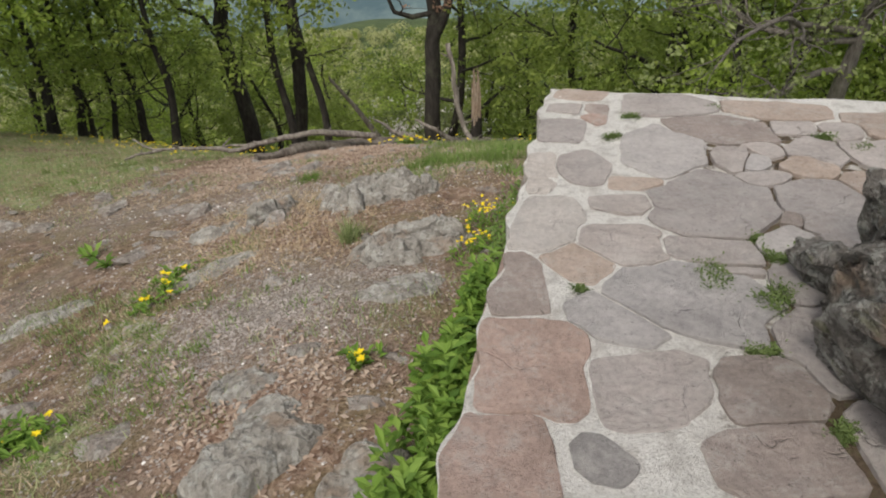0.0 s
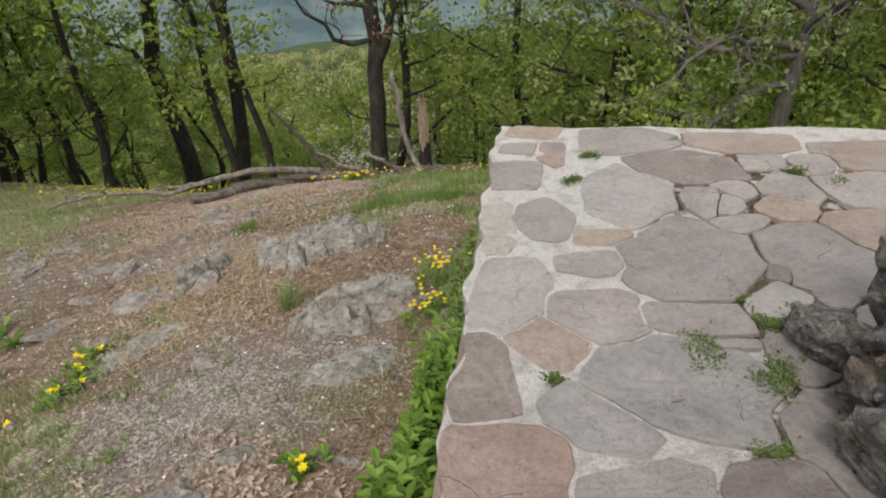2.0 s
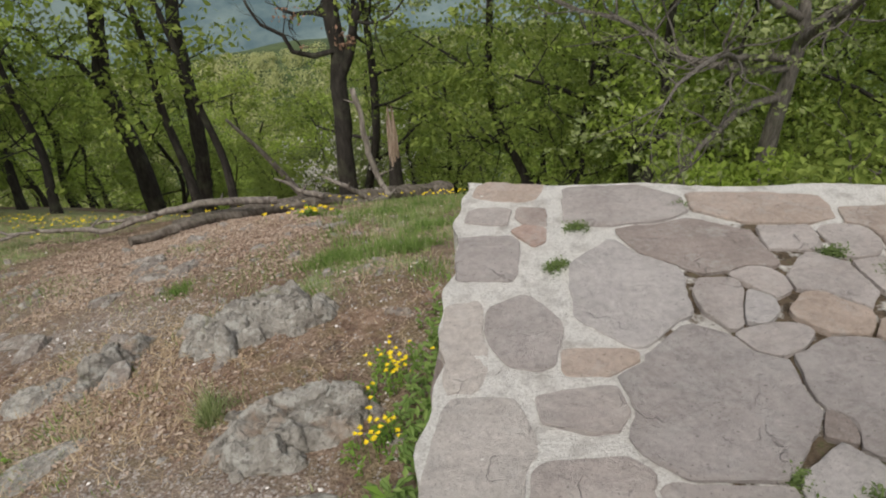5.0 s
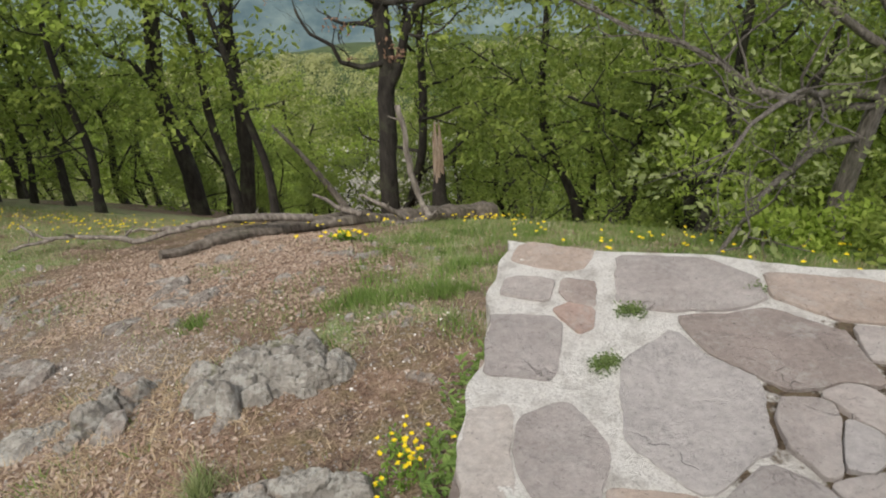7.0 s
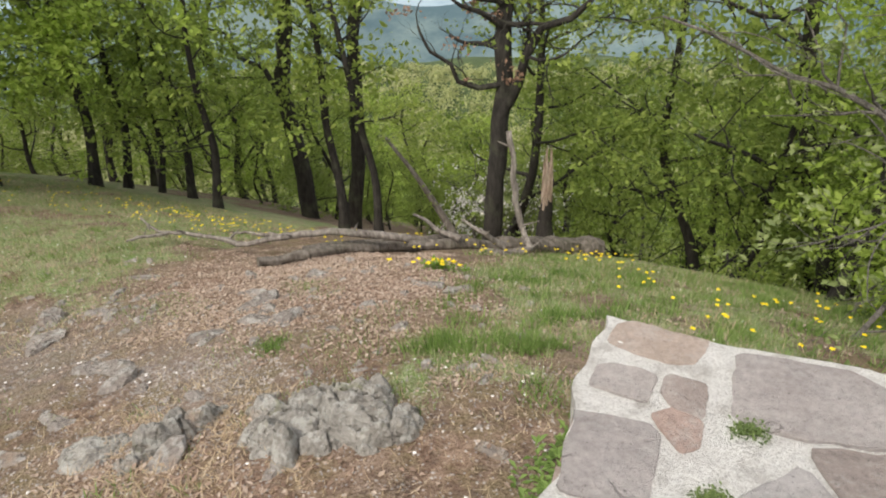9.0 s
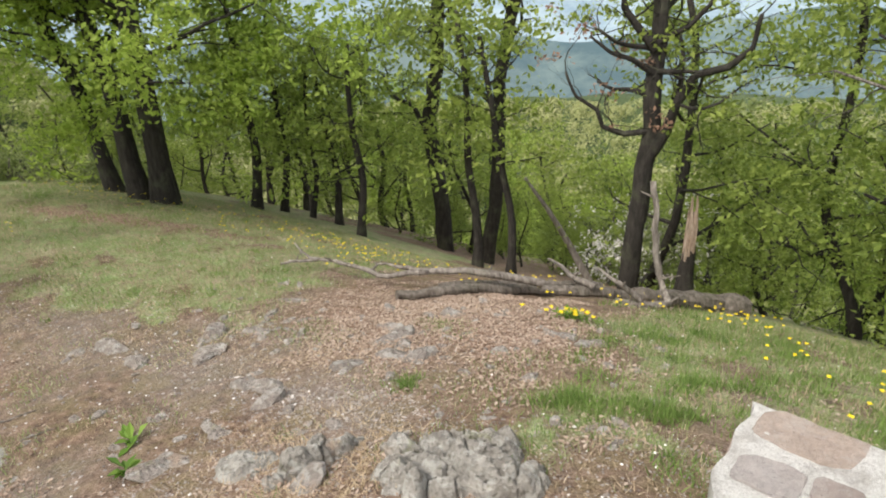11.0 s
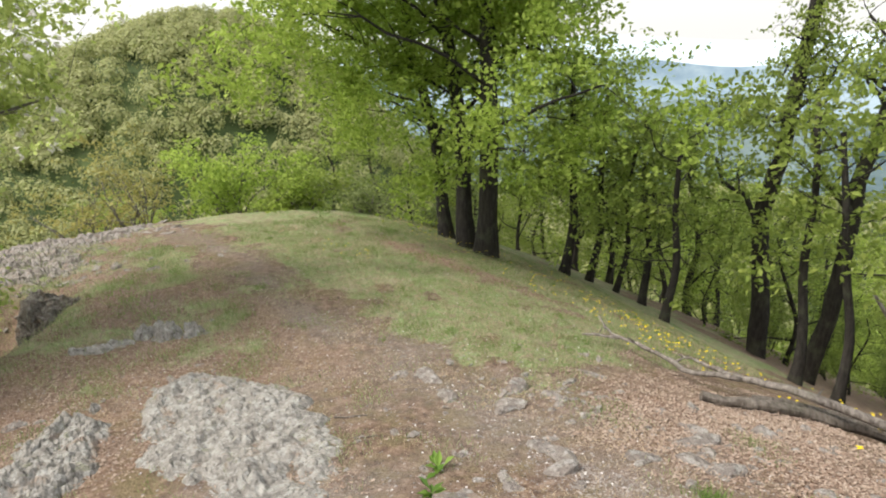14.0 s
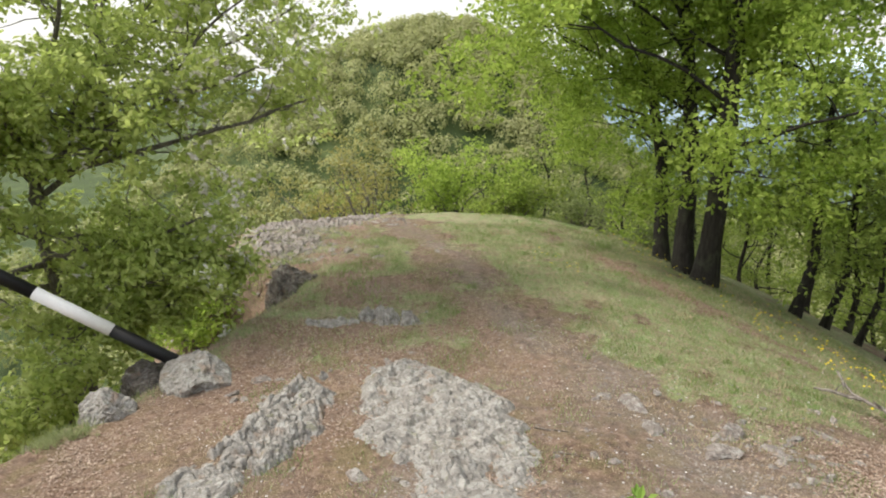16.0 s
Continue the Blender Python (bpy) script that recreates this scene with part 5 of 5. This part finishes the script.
# ---- the pole over the drop ----
def survey_pole():
    a, b = Vector((-7.04, 3.73, -1.56)), Vector((-7.36, 1.35, 0.22))
    t = thing("striped_pole", "black and white painted pole leaning out from the rocks", "pole", tuple(a))
    d = (b - a).normalized()
    turn = d.to_track_quat("Z", "Y").to_matrix().to_4x4()
    at = -0.1
    for name, length in (("black_band", 1.06), ("white_band", 0.93), ("black_band", 1.1)):
        bm = bmesh.new()
        bmesh.ops.create_cone(bm, cap_ends=True, segments=28, radius1=0.078, radius2=0.078, depth=length - 0.004)
        bmesh.ops.bevel(bm, geom=[e for e in bm.edges if abs(e.verts[0].co.z - e.verts[1].co.z) < 1e-4], offset=0.005, segments=2, affect="EDGES")
        ob = part(name, bm, POLE_WHITE if name == "white_band" else POLE_BLACK, t, "", True)
        ob.matrix_basis = Matrix.Translation(d * (at + length / 2)) @ turn
        at += length


survey_pole()


# ---- ground cover ----
class Heap:
    def __init__(self, seed):
        self.v, self.f, self.r = [], [], random.Random(seed)

    def blade(self, x, y, z, tall, wide, lean=0.5):
        r = self.r
        a = r.uniform(0, 6.283)
        dx, dy = math.cos(a), math.sin(a)
        b = r.uniform(0, 6.283)
        l = tall * lean * r.random()
        o = len(self.v)
        self.v += [(x - dx * wide, y - dy * wide, z - 0.01), (x + dx * wide, y + dy * wide, z - 0.01), (x + math.cos(b) * l, y + math.sin(b) * l, z + tall)]
        self.f.append((o, o + 1, o + 2))

    def leaf(self, x, y, z, length, wide, rise, turn=None, curl=0.25):
        """A pointed leaf of two folded halves."""
        r = self.r
        a = r.uniform(0, 6.283) if turn is None else turn
        c, s = math.cos(a), math.sin(a)
        o = len(self.v)
        h = length * rise
        self.v += [(x, y, z), (x + c * length * 0.5 - s * wide, y + s * length * 0.5 + c * wide, z + h * 0.7 + wide * curl), (x + c * length, y + s * length, z + h), (x + c * length * 0.5 + s * wide, y + s * length * 0.5 - c * wide, z + h * 0.7 + wide * curl)]
        self.f += [(o, o + 1, o + 2, o + 3)]

    def chip(self, x, y, z, s, flat=0.5):
        r = self.r
        o = len(self.v)
        p = [(1, 0, 0), (0, 1, 0), (-1, 0, 0), (0, -1, 0), (0, 0, 1), (0, 0, -1)]
        a = r.uniform(0, 6.283)
        c, t = math.cos(a), math.sin(a)
        q = [(r.uniform(0.6, 1.2) * s * u, r.uniform(0.6, 1.2) * s * w, s * flat * k) for u, w, k in p]
        self.v += [(x + c * u - t * w, y + t * u + c * w, z + k) for u, w, k in q]
        self.f += [(o, o + 1, o + 4), (o + 1, o + 2, o + 4), (o + 2, o + 3, o + 4), (o + 3, o, o + 4), (o + 1, o, o + 5), (o + 2, o + 1, o + 5), (o + 3, o + 2, o + 5), (o, o + 3, o + 5)]

    def done(self, name, material, label, category):
        ob = piece(name, self.v, self.f, material, None, label)
        return tagged(ob, "", category, kind="stuff")


def free_spot(x, y):
    return not on_terrace(x, y, 0.01)


def scatter(count, x0, x1, y0, y1, seed, mask, put, floor=0.05):
    r = random.Random(seed)
    n = tries = 0
    while n < count and tries < count * 12:
        tries += 1
        x, y = r.uniform(x0, x1), r.uniform(y0, y1)
        m = mask(x, y)
        if m > floor and r.random() < m and free_spot(x, y):
            put(x, y, height(x, y), r)
            n += 1


turf, lush, straw = Heap(1), Heap(2), Heap(3)
scatter(70000, -13, -2.5, 7, 15, 11, grass_mask, lambda x, y, z, r: (straw if r.random() < 0.2 else lush if r.random() < 0.25 else turf).blade(x, y, z, r.uniform(0.02, 0.07), 0.004, 1.2))
scatter(30000, -0.6, 4.5, 6.8, 13.5, 12, grass_mask, lambda x, y, z, r: (straw if r.random() < 0.12 else lush if r.random() < 0.5 else turf).blade(x, y, z, r.uniform(0.02, 0.09), 0.004, 1.0))
scatter(9000, -14, -4, 2, 7.5, 13, grass_mask, lambda x, y, z, r: turf.blade(x, y, z, r.uniform(0.04, 0.13), 0.004, 1.0))


def lush_mask(x, y):
    return clamp(1.7 * (nz(x, y, 21, 2.6) - 0.02)) * step(-0.6, 0.4, x - 0.15 * (y - 7)) * step(7.3, 7.9, y) * step(13, 10.5, y) + 0.3 * step(0.5, 0.1, abs(y - 6.35)) * step(1.3, 0.4, abs(x + 9.6)) + 0.25 * clamp(2 * (nz(x, y, 22, 1.3) + 0.1)) * step(-6, -8, x) * step(10.0, 11.2, y) * step(13.5, 12.5, y)


scatter(12000, -0.5, 5, 7.2, 13, 14, lush_mask, lambda x, y, z, r: lush.blade(x, y, z, r.uniform(0.03, 0.12), 0.0045, 1.0))
scatter(9000, -15, -6, 5.6, 13.5, 15, lush_mask, lambda x, y, z, r: lush.blade(x, y, z, r.uniform(0.03, 0.11), 0.005, 1.0))


def sparse(x, y):
    return clamp(0.1 + 1.6 * (nz(x, y, 31, 1.4) - 0.1)) * (1 - 0.8 * path_mask(x, y))


scatter(24000, -13, 1.2, 3.2, 9.8, 16, sparse, lambda x, y, z, r: (lush if r.random() < 0.35 else turf).blade(x, y, z, r.uniform(0.02, 0.07), 0.0035, 1.0))
scatter(30000, -11, 1.2, 3.2, 10.5, 17, lambda x, y: clamp(0.15 + nz(x, y, 41, 1.0)), lambda x, y, z, r: straw.blade(x, y, z + 0.003, r.uniform(0.01, 0.03), 0.003, 4.0))
tufts = random.Random(88)
for _ in range(1500):
    x, y = tufts.uniform(-13, 3.5), tufts.uniform(5.5, 14)
    if tufts.random() < grass_mask(x, y) * (0.35 + nz(x, y, 55, 1.2)) and free_spot(x, y):
        heap = tufts.choice((turf, lush, lush, straw))
        wide = tufts.uniform(0.03, 0.12)
        for _ in range(int(14 + 260 * wide)):
            a, b = x + tufts.gauss(0, wide), y + tufts.gauss(0, wide)
            heap.blade(a, b, height(a, b), tufts.uniform(0.04, 0.11), 0.005, 1.1)
for _ in range(130):
    x, y = tufts.gauss(-1.25, 0.55), tufts.gauss(5.1, 0.75)
    if free_spot(x, y):
        heap = tufts.choice((turf, lush, lush))
        for _ in range(26):
            a, b = x + tufts.gauss(0, 0.035), y + tufts.gauss(0, 0.035)
            heap.blade(a, b, height(a, b), tufts.uniform(0.015, 0.055), 0.004, 1.2)
for _ in range(90):
    x, y = tufts.gauss(-0.75, 0.4), tufts.gauss(6.7, 0.45)
    for _ in range(40):
        a, b = x + tufts.gauss(0, 0.05), y + tufts.gauss(0, 0.05)
        straw.blade(a, b, height(a, b) + 0.005, tufts.uniform(0.01, 0.04), 0.003, 4.5)
turf.done("meadow_grass", GRASS, "short thin meadow grass, partly dry", "grass")
lush.done("lush_grass", GRASS_LUSH, "taller lush green grass in patches", "grass")
straw.done("dry_straw", STRAW, "dry straw and dead grass stalks on the soil", "straw")

fallen = Heap(4)


def lay_leaf(x, y, z, r):
    fallen.leaf(x, y, z + r.uniform(0.003, 0.02), r.uniform(0.014, 0.05), r.uniform(0.004, 0.013), r.uniform(-0.05, 0.25), None, r.uniform(-0.5, 0.9))


scatter(13000, -5, 2, 7.6, 12.5, 18, litter_mask, lay_leaf, 0.25)
scatter(1900, -1.8, 0.9, 3.3, 7.4, 19, lambda x, y: clamp(litter_mask(x, y) + 0.02), lay_leaf, 0.02)
scatter(10000, -13, 3, 7.5, 14.5, 61, lambda x, y: clamp(0.35 + 0.9 * nz(x, y, 91, 1.5)) * (grass_mask(x, y) > 0.1), lay_leaf, 0.05)
scatter(6000, -8, -2.5, 2.6, 6.6, 67, lambda x, y: clamp(0.3 + 1.4 * nz(x, y, 71, 0.9)), lay_leaf, 0.05)
scatter(9000, -14, -2, 2.2, 9.5, 20, lambda x, y: clamp(litter_mask(x, y) + 0.08), lay_leaf, 0.05)
fallen.done("leaf_litter", DRYLEAF, "dry brown oak leaves strewn over the soil", "leaves")

grit = Heap(5)
scatter(17000, -2.2, 1.2, 3.4, 8.0, 22, lambda x, y: clamp(grit_mask(x, y) + 0.16), lambda x, y, z, r: grit.chip(x, y, z, r.uniform(0.003, 0.012)), 0.05)
scatter(4000, -7, -0.5, 4.5, 9.5, 23, lambda x, y: clamp(grit_mask(x, y) + 0.15), lambda x, y, z, r: grit.chip(x, y, z, r.uniform(0.005, 0.018)), 0.05)
grit.done("gravel", PEBBLE, "fine grey and pinkish gravel", "gravel")
white = Heap(6)
scatter(800, -7, 1.2, 3.4, 10, 24, lambda x, y: 0.5, lambda x, y, z, r: white.chip(x, y, z + 0.004, r.uniform(0.004, 0.013)))
scatter(240, -12, 3.5, 7.5, 13.5, 66, lambda x, y: grass_mask(x, y), lambda x, y, z, r: white.chip(x, y, z + 0.03, r.uniform(0.007, 0.014)))
white.done("white_pebbles", SHELL, "scattered white pebbles and petals", "pebbles")


def rubble():
    """Frost-shattered stones lying in the soil."""
    r = random.Random(25)
    v, f = [], []
    shapes = []
    for s in range(5):
        bm = bmesh.new()
        bmesh.ops.create_icosphere(bm, subdivisions=2, radius=1)
        rr = random.Random(s)
        cut = [(Vector((rr.gauss(0, 1), rr.gauss(0, 1), rr.gauss(0, 1))).normalized(), rr.uniform(0.5, 0.8)) for _ in range(7)]
        for b in bm.verts:
            p = b.co
            for d, h in cut:
                o = p.dot(d) - h
                if o > 0:
                    p = p - d * o
            b.co = p * (1 + 0.15 * noise.noise(p * 3 + Vector((s * 5, 0, 0))))
        shapes.append(([tuple(b.co) for b in bm.verts], [tuple(q.index for q in g.verts) for g in bm.faces]))
        bm.free()

    def put(x, y, z, q):
        s = q.uniform(0.018, 0.07) * (1 + 1.3 * (q.random() < 0.14))
        m = pose(x, y, z - s * 0.12, q.uniform(-20, 20), q.uniform(-20, 20), q.uniform(0, 360)) @ Matrix.Diagonal((s * q.uniform(1, 1.9), s, s * q.uniform(0.25, 0.6), 1))
        vs, fs = q.choice(shapes)
        o = len(v)
        v.extend(tuple(m @ Vector(c)) for c in vs)
        f.extend(tuple(o + k for k in g) for g in fs)

    scatter(190, -4.6, 0.8, 7.7, 10.6, 26, lambda x, y: clamp(rock_mask(x, y) * 3 + 0.06), put, 0.05)
    scatter(70, -6.5, -2.5, 4.0, 7.5, 27, lambda x, y: clamp(rock_mask(x, y) + 0.12), put, 0.05)
    scatter(60, -2.5, 0.8, 3.6, 8.0, 28, lambda x, y: 0.3, put, 0.05)
    scatter(420, -16, -10.5, 4.3, 8.6, 29, lambda x, y: clamp(rock_mask(x, y) + 0.1), put, 0.05)
    tagged(piece("rubble", v, f, SHELF, None, "broken pale grey stones bedded in the soil"), "", "stones", kind="stuff")


rubble()


# ---- herbs and flowers ----
def herb(name, label, x, y, spread_x, spread_y, turn, stalks, tall, leaf_l, seed, z=None, material=None, heads=0, head=PETAL, head_size=0.012, category="plant", group=""):
    """Leafy stalks, with flower heads as a part of their own."""
    g = Heap(seed)
    fl = Heap(seed + 500)
    r = g.r
    base = height(x, y) if z is None else z
    t = thing(name, label, category, (x, y, base), group)
    ca, sa = math.cos(radians(turn)), math.sin(radians(turn))
    for i in range(stalks):
        u, w = r.gauss(0, spread_x * 0.5), r.gauss(0, spread_y * 0.5)
        px, py = u * ca - w * sa, u * sa + w * ca
        pz = (height(x + px, y + py) - base) if z is None else 0.0
        h = tall * r.uniform(0.5, 1.1)
        if name == "grass_tuft":
            for k in range(14):
                g.blade(px + r.gauss(0, 0.02), py + r.gauss(0, 0.02), pz, h * r.uniform(0.5, 1.1), 0.003, 1.1)
            continue
        g.blade(px, py, pz, h, 0.004, 0.3)
        for k in range(int(4 + h / 0.018)):
            q = r.random()
            g.leaf(px + r.gauss(0, 0.01), py + r.gauss(0, 0.01), pz + h * q, leaf_l * r.uniform(0.6, 1.2), leaf_l * 0.22, r.uniform(-0.1, 0.8))
    for i in range(heads):
        u, w = r.gauss(0, spread_x * 0.45), r.gauss(0, spread_y * 0.45)
        px, py = u * ca - w * sa, u * sa + w * ca
        pz = (height(x + px, y + py) - base) if z is None else 0.0
        h = tall * r.uniform(0.85, 1.35)
        g.blade(px, py, pz, h, 0.003, 0.05)
        for k in range(7):
            fl.leaf(px, py, pz + h, head_size * r.uniform(0.8, 1.2), head_size * 0.35, r.uniform(0.0, 0.7), k * 0.9)
    piece("foliage", g.v, g.f, material or HERB, t)
    if heads:
        tagged(piece("flowering_top", fl.v, fl.f, head, t, "bright yellow flower heads"), kind="stuff")
    return t


# strip of lush herbs at the foot of the terrace wall
for i in range(8):
    y = 3.75 + 0.21 * i
    herb("wall_herb", "lush green leafy herbs at the foot of the terrace wall", left_edge(y) - 0.11, y, 0.13, 0.2, -10, 34, 0.3 + 0.05 * math.sin(i * 2), 0.065, 700 + i, group="herbs along the wall")
for i, (x, y) in enumerate(((0.78, 5.6), (0.86, 6.0), (0.93, 6.4), (1.02, 6.9))):
    herb("wall_herb", "thin grass and herbs at the foot of the terrace wall", x, y, 0.12, 0.26, -10, 26, 0.15, 0.05, 720 + i, material=GRASS_LUSH, group="herbs along the wall")
herb("yellow_alyssum", "clump of small yellow flowers beside the terrace", 0.72, 6.45, 0.16, 0.2, 0, 26, 0.13, 0.03, 731, heads=30, head_size=0.013, category="flower")
herb("yellow_alyssum", "clump of small yellow flowers beside the terrace", 0.66, 5.95, 0.13, 0.16, 0, 18, 0.11, 0.03, 732, heads=20, head_size=0.013, category="flower")
herb("dandelion", "dandelion with two open yellow flowers in the dead leaves", 0.14, 4.98, 0.07, 0.06, 0, 12, 0.05, 0.05, 733, heads=3, head_size=0.024, category="flower")
herb("dandelion", "broad clump of dandelions with yellow flowers on bare soil", -1.38, 6.1, 0.3, 0.16, 70, 44, 0.06, 0.045, 734, heads=9, head_size=0.024, category="flower")
herb("dandelion", "small dandelions in thin grass", -1.5, 4.75, 0.24, 0.2, 0, 30, 0.06, 0.06, 735, heads=5, head_size=0.024, category="flower")
herb("dandelion", "yellow flowers beside the fallen log", -0.2, 10.25, 0.3, 0.15, 0, 16, 0.1, 0.06, 736, heads=16, head_size=0.03, category="flower")
herb("broadleaf_weed", "broad-leaved green weed on trodden soil", -2.5, 7.05, 0.09, 0.09, 0, 3, 0.015, 0.13, 737)
herb("broadleaf_weed", "broad-leaved green weed on bare soil", -2.2, 6.8, 0.05, 0.05, 0, 4, 0.03, 0.1, 738)
herb("grass_tuft", "small tuft of bright grass on the soil", -0.92, 8.1, 0.12, 0.1, 0, 22, 0.09, 0.06, 739, material=GRASS_LUSH)
herb("grass_tuft", "loose tuft of thin grass beside a rock", -0.14, 6.38, 0.1, 0.12, 0, 26, 0.17, 0.05, 740, material=GRASS)
herb("grass_tuft", "thick patch of fresh grass near the terrace", 0.3, 8.15, 0.3, 0.18, 0, 60, 0.14, 0.07, 741, material=GRASS_LUSH)
herb("grass_tuft", "thick patch of fresh grass near the terrace", 0.8, 8.28, 0.28, 0.18, 0, 60, 0.14, 0.07, 742, material=GRASS_LUSH)
herb("grass_tuft", "thin weeds on the soil", -0.9, 5.0, 0.3, 0.3, 0, 34, 0.05, 0.05, 743)
herb("grass_tuft", "thin weeds on the soil", -1.2, 5.4, 0.25, 0.25, 0, 30, 0.05, 0.05, 744)
for i, (x, y, s) in enumerate(((-7.9, 3.4, 0.3), (-8.6, 3.9, 0.3), (-7.4, 3.3, 0.25), (-6.4, 2.5, 0.35), (-5.7, 2.6, 0.3), (-9.3, 4.6, 0.25), (-6.0, 2.2, 0.3))):
    herb("grass_tuft", "soft grey-green grass clump at the edge of the drop", x, y, s, s * 0.7, 20 * i, 60, 0.17, 0.05, 750 + i, material=GRASS, group="grass clumps along the edge")

# weeds and moss in the joints of the slabs
for i, (x, y, s) in enumerate(((1.64, 6.65, 0.07), (1.47, 6.35, 0.065), (2.15, 6.75, 0.06), (1.62, 4.92, 0.12), (1.9, 5.06, 0.06), (2.05, 5.1, 0.07), (2.61, 6.24, 0.06), (2.74, 6.08, 0.07), (1.8, 4.78, 0.12), (1.87, 5.22, 0.05), (2.88, 5.77, 0.06), (1.1, 4.86, 0.03), (1.66, 4.5, 0.05), (1.75, 4.15, 0.05))):
    herb("joint_weed", "small green weed growing in a mortar joint", x, y, s * 0.85, s * 0.5, 30 * i, int(50 + 700 * s), 0.012 + s * 0.16, 0.017, 770 + i, z=-0.012, material=WEED, group="weeds in the joints")

# yellow and white meadow flowers
meadow = Heap(9)


def bloom(x, y, z, r):
    h = r.uniform(0.08, 0.16)
    for k in range(6):
        meadow.leaf(x, y, z + h, 0.022, 0.008, r.uniform(0, 0.5), k * 1.05)


def bloom_mask(x, y):
    a = math.exp(-((x + 9.4) / 0.5) ** 2 - ((y - 10.2) / 0.25) ** 2) + math.exp(-((x + 4.8) / 0.6) ** 2 - ((y - 13.2) / 0.4) ** 2)
    b = 0.12 * step(11.4, 12.4, y + 0.12 * (x + 5)) * step(14.5, 13.5, y) * step(-13, -11, x) * step(2.5, 1.5, x)
    c = 0.1 * step(0.8, 2.0, x) * step(7.6, 8.5, y) * step(11.5, 10.5, y)
    return clamp(a * 0.7 + b + c)


scatter(850, -13, 5, 7.5, 14.5, 51, bloom_mask, bloom, 0.02)
meadow.done("meadow_flowers", PETAL, "small yellow flowers dotted over the grass", "flowers")


# ---- sticks ----
def stick(x0, y0, x1, y1, r0, seed):
    w = Wood(seed)
    n = 5
    w.tube([Vector((x0 + (x1 - x0) * i / n, y0 + (y1 - y0) * i / n + 0.01 * math.sin(i * 2), height(x0 + (x1 - x0) * i / n, y0 + (y1 - y0) * i / n) + r0 * 0.9)) for i in range(n + 1)], [r0 * (1 - 0.1 * i) for i in range(n + 1)], 6)
    tagged(piece("stick", w.v, w.f, DEAD, None, "thin dry stick lying on the path", True), "", "stick")


stick(-4.05, 7.0, -3.85, 7.25, 0.01, 1)
stick(-3.5, 6.9, -3.4, 7.1, 0.008, 2)
stick(-2.0, 7.3, -2.2, 7.45, 0.006, 3)
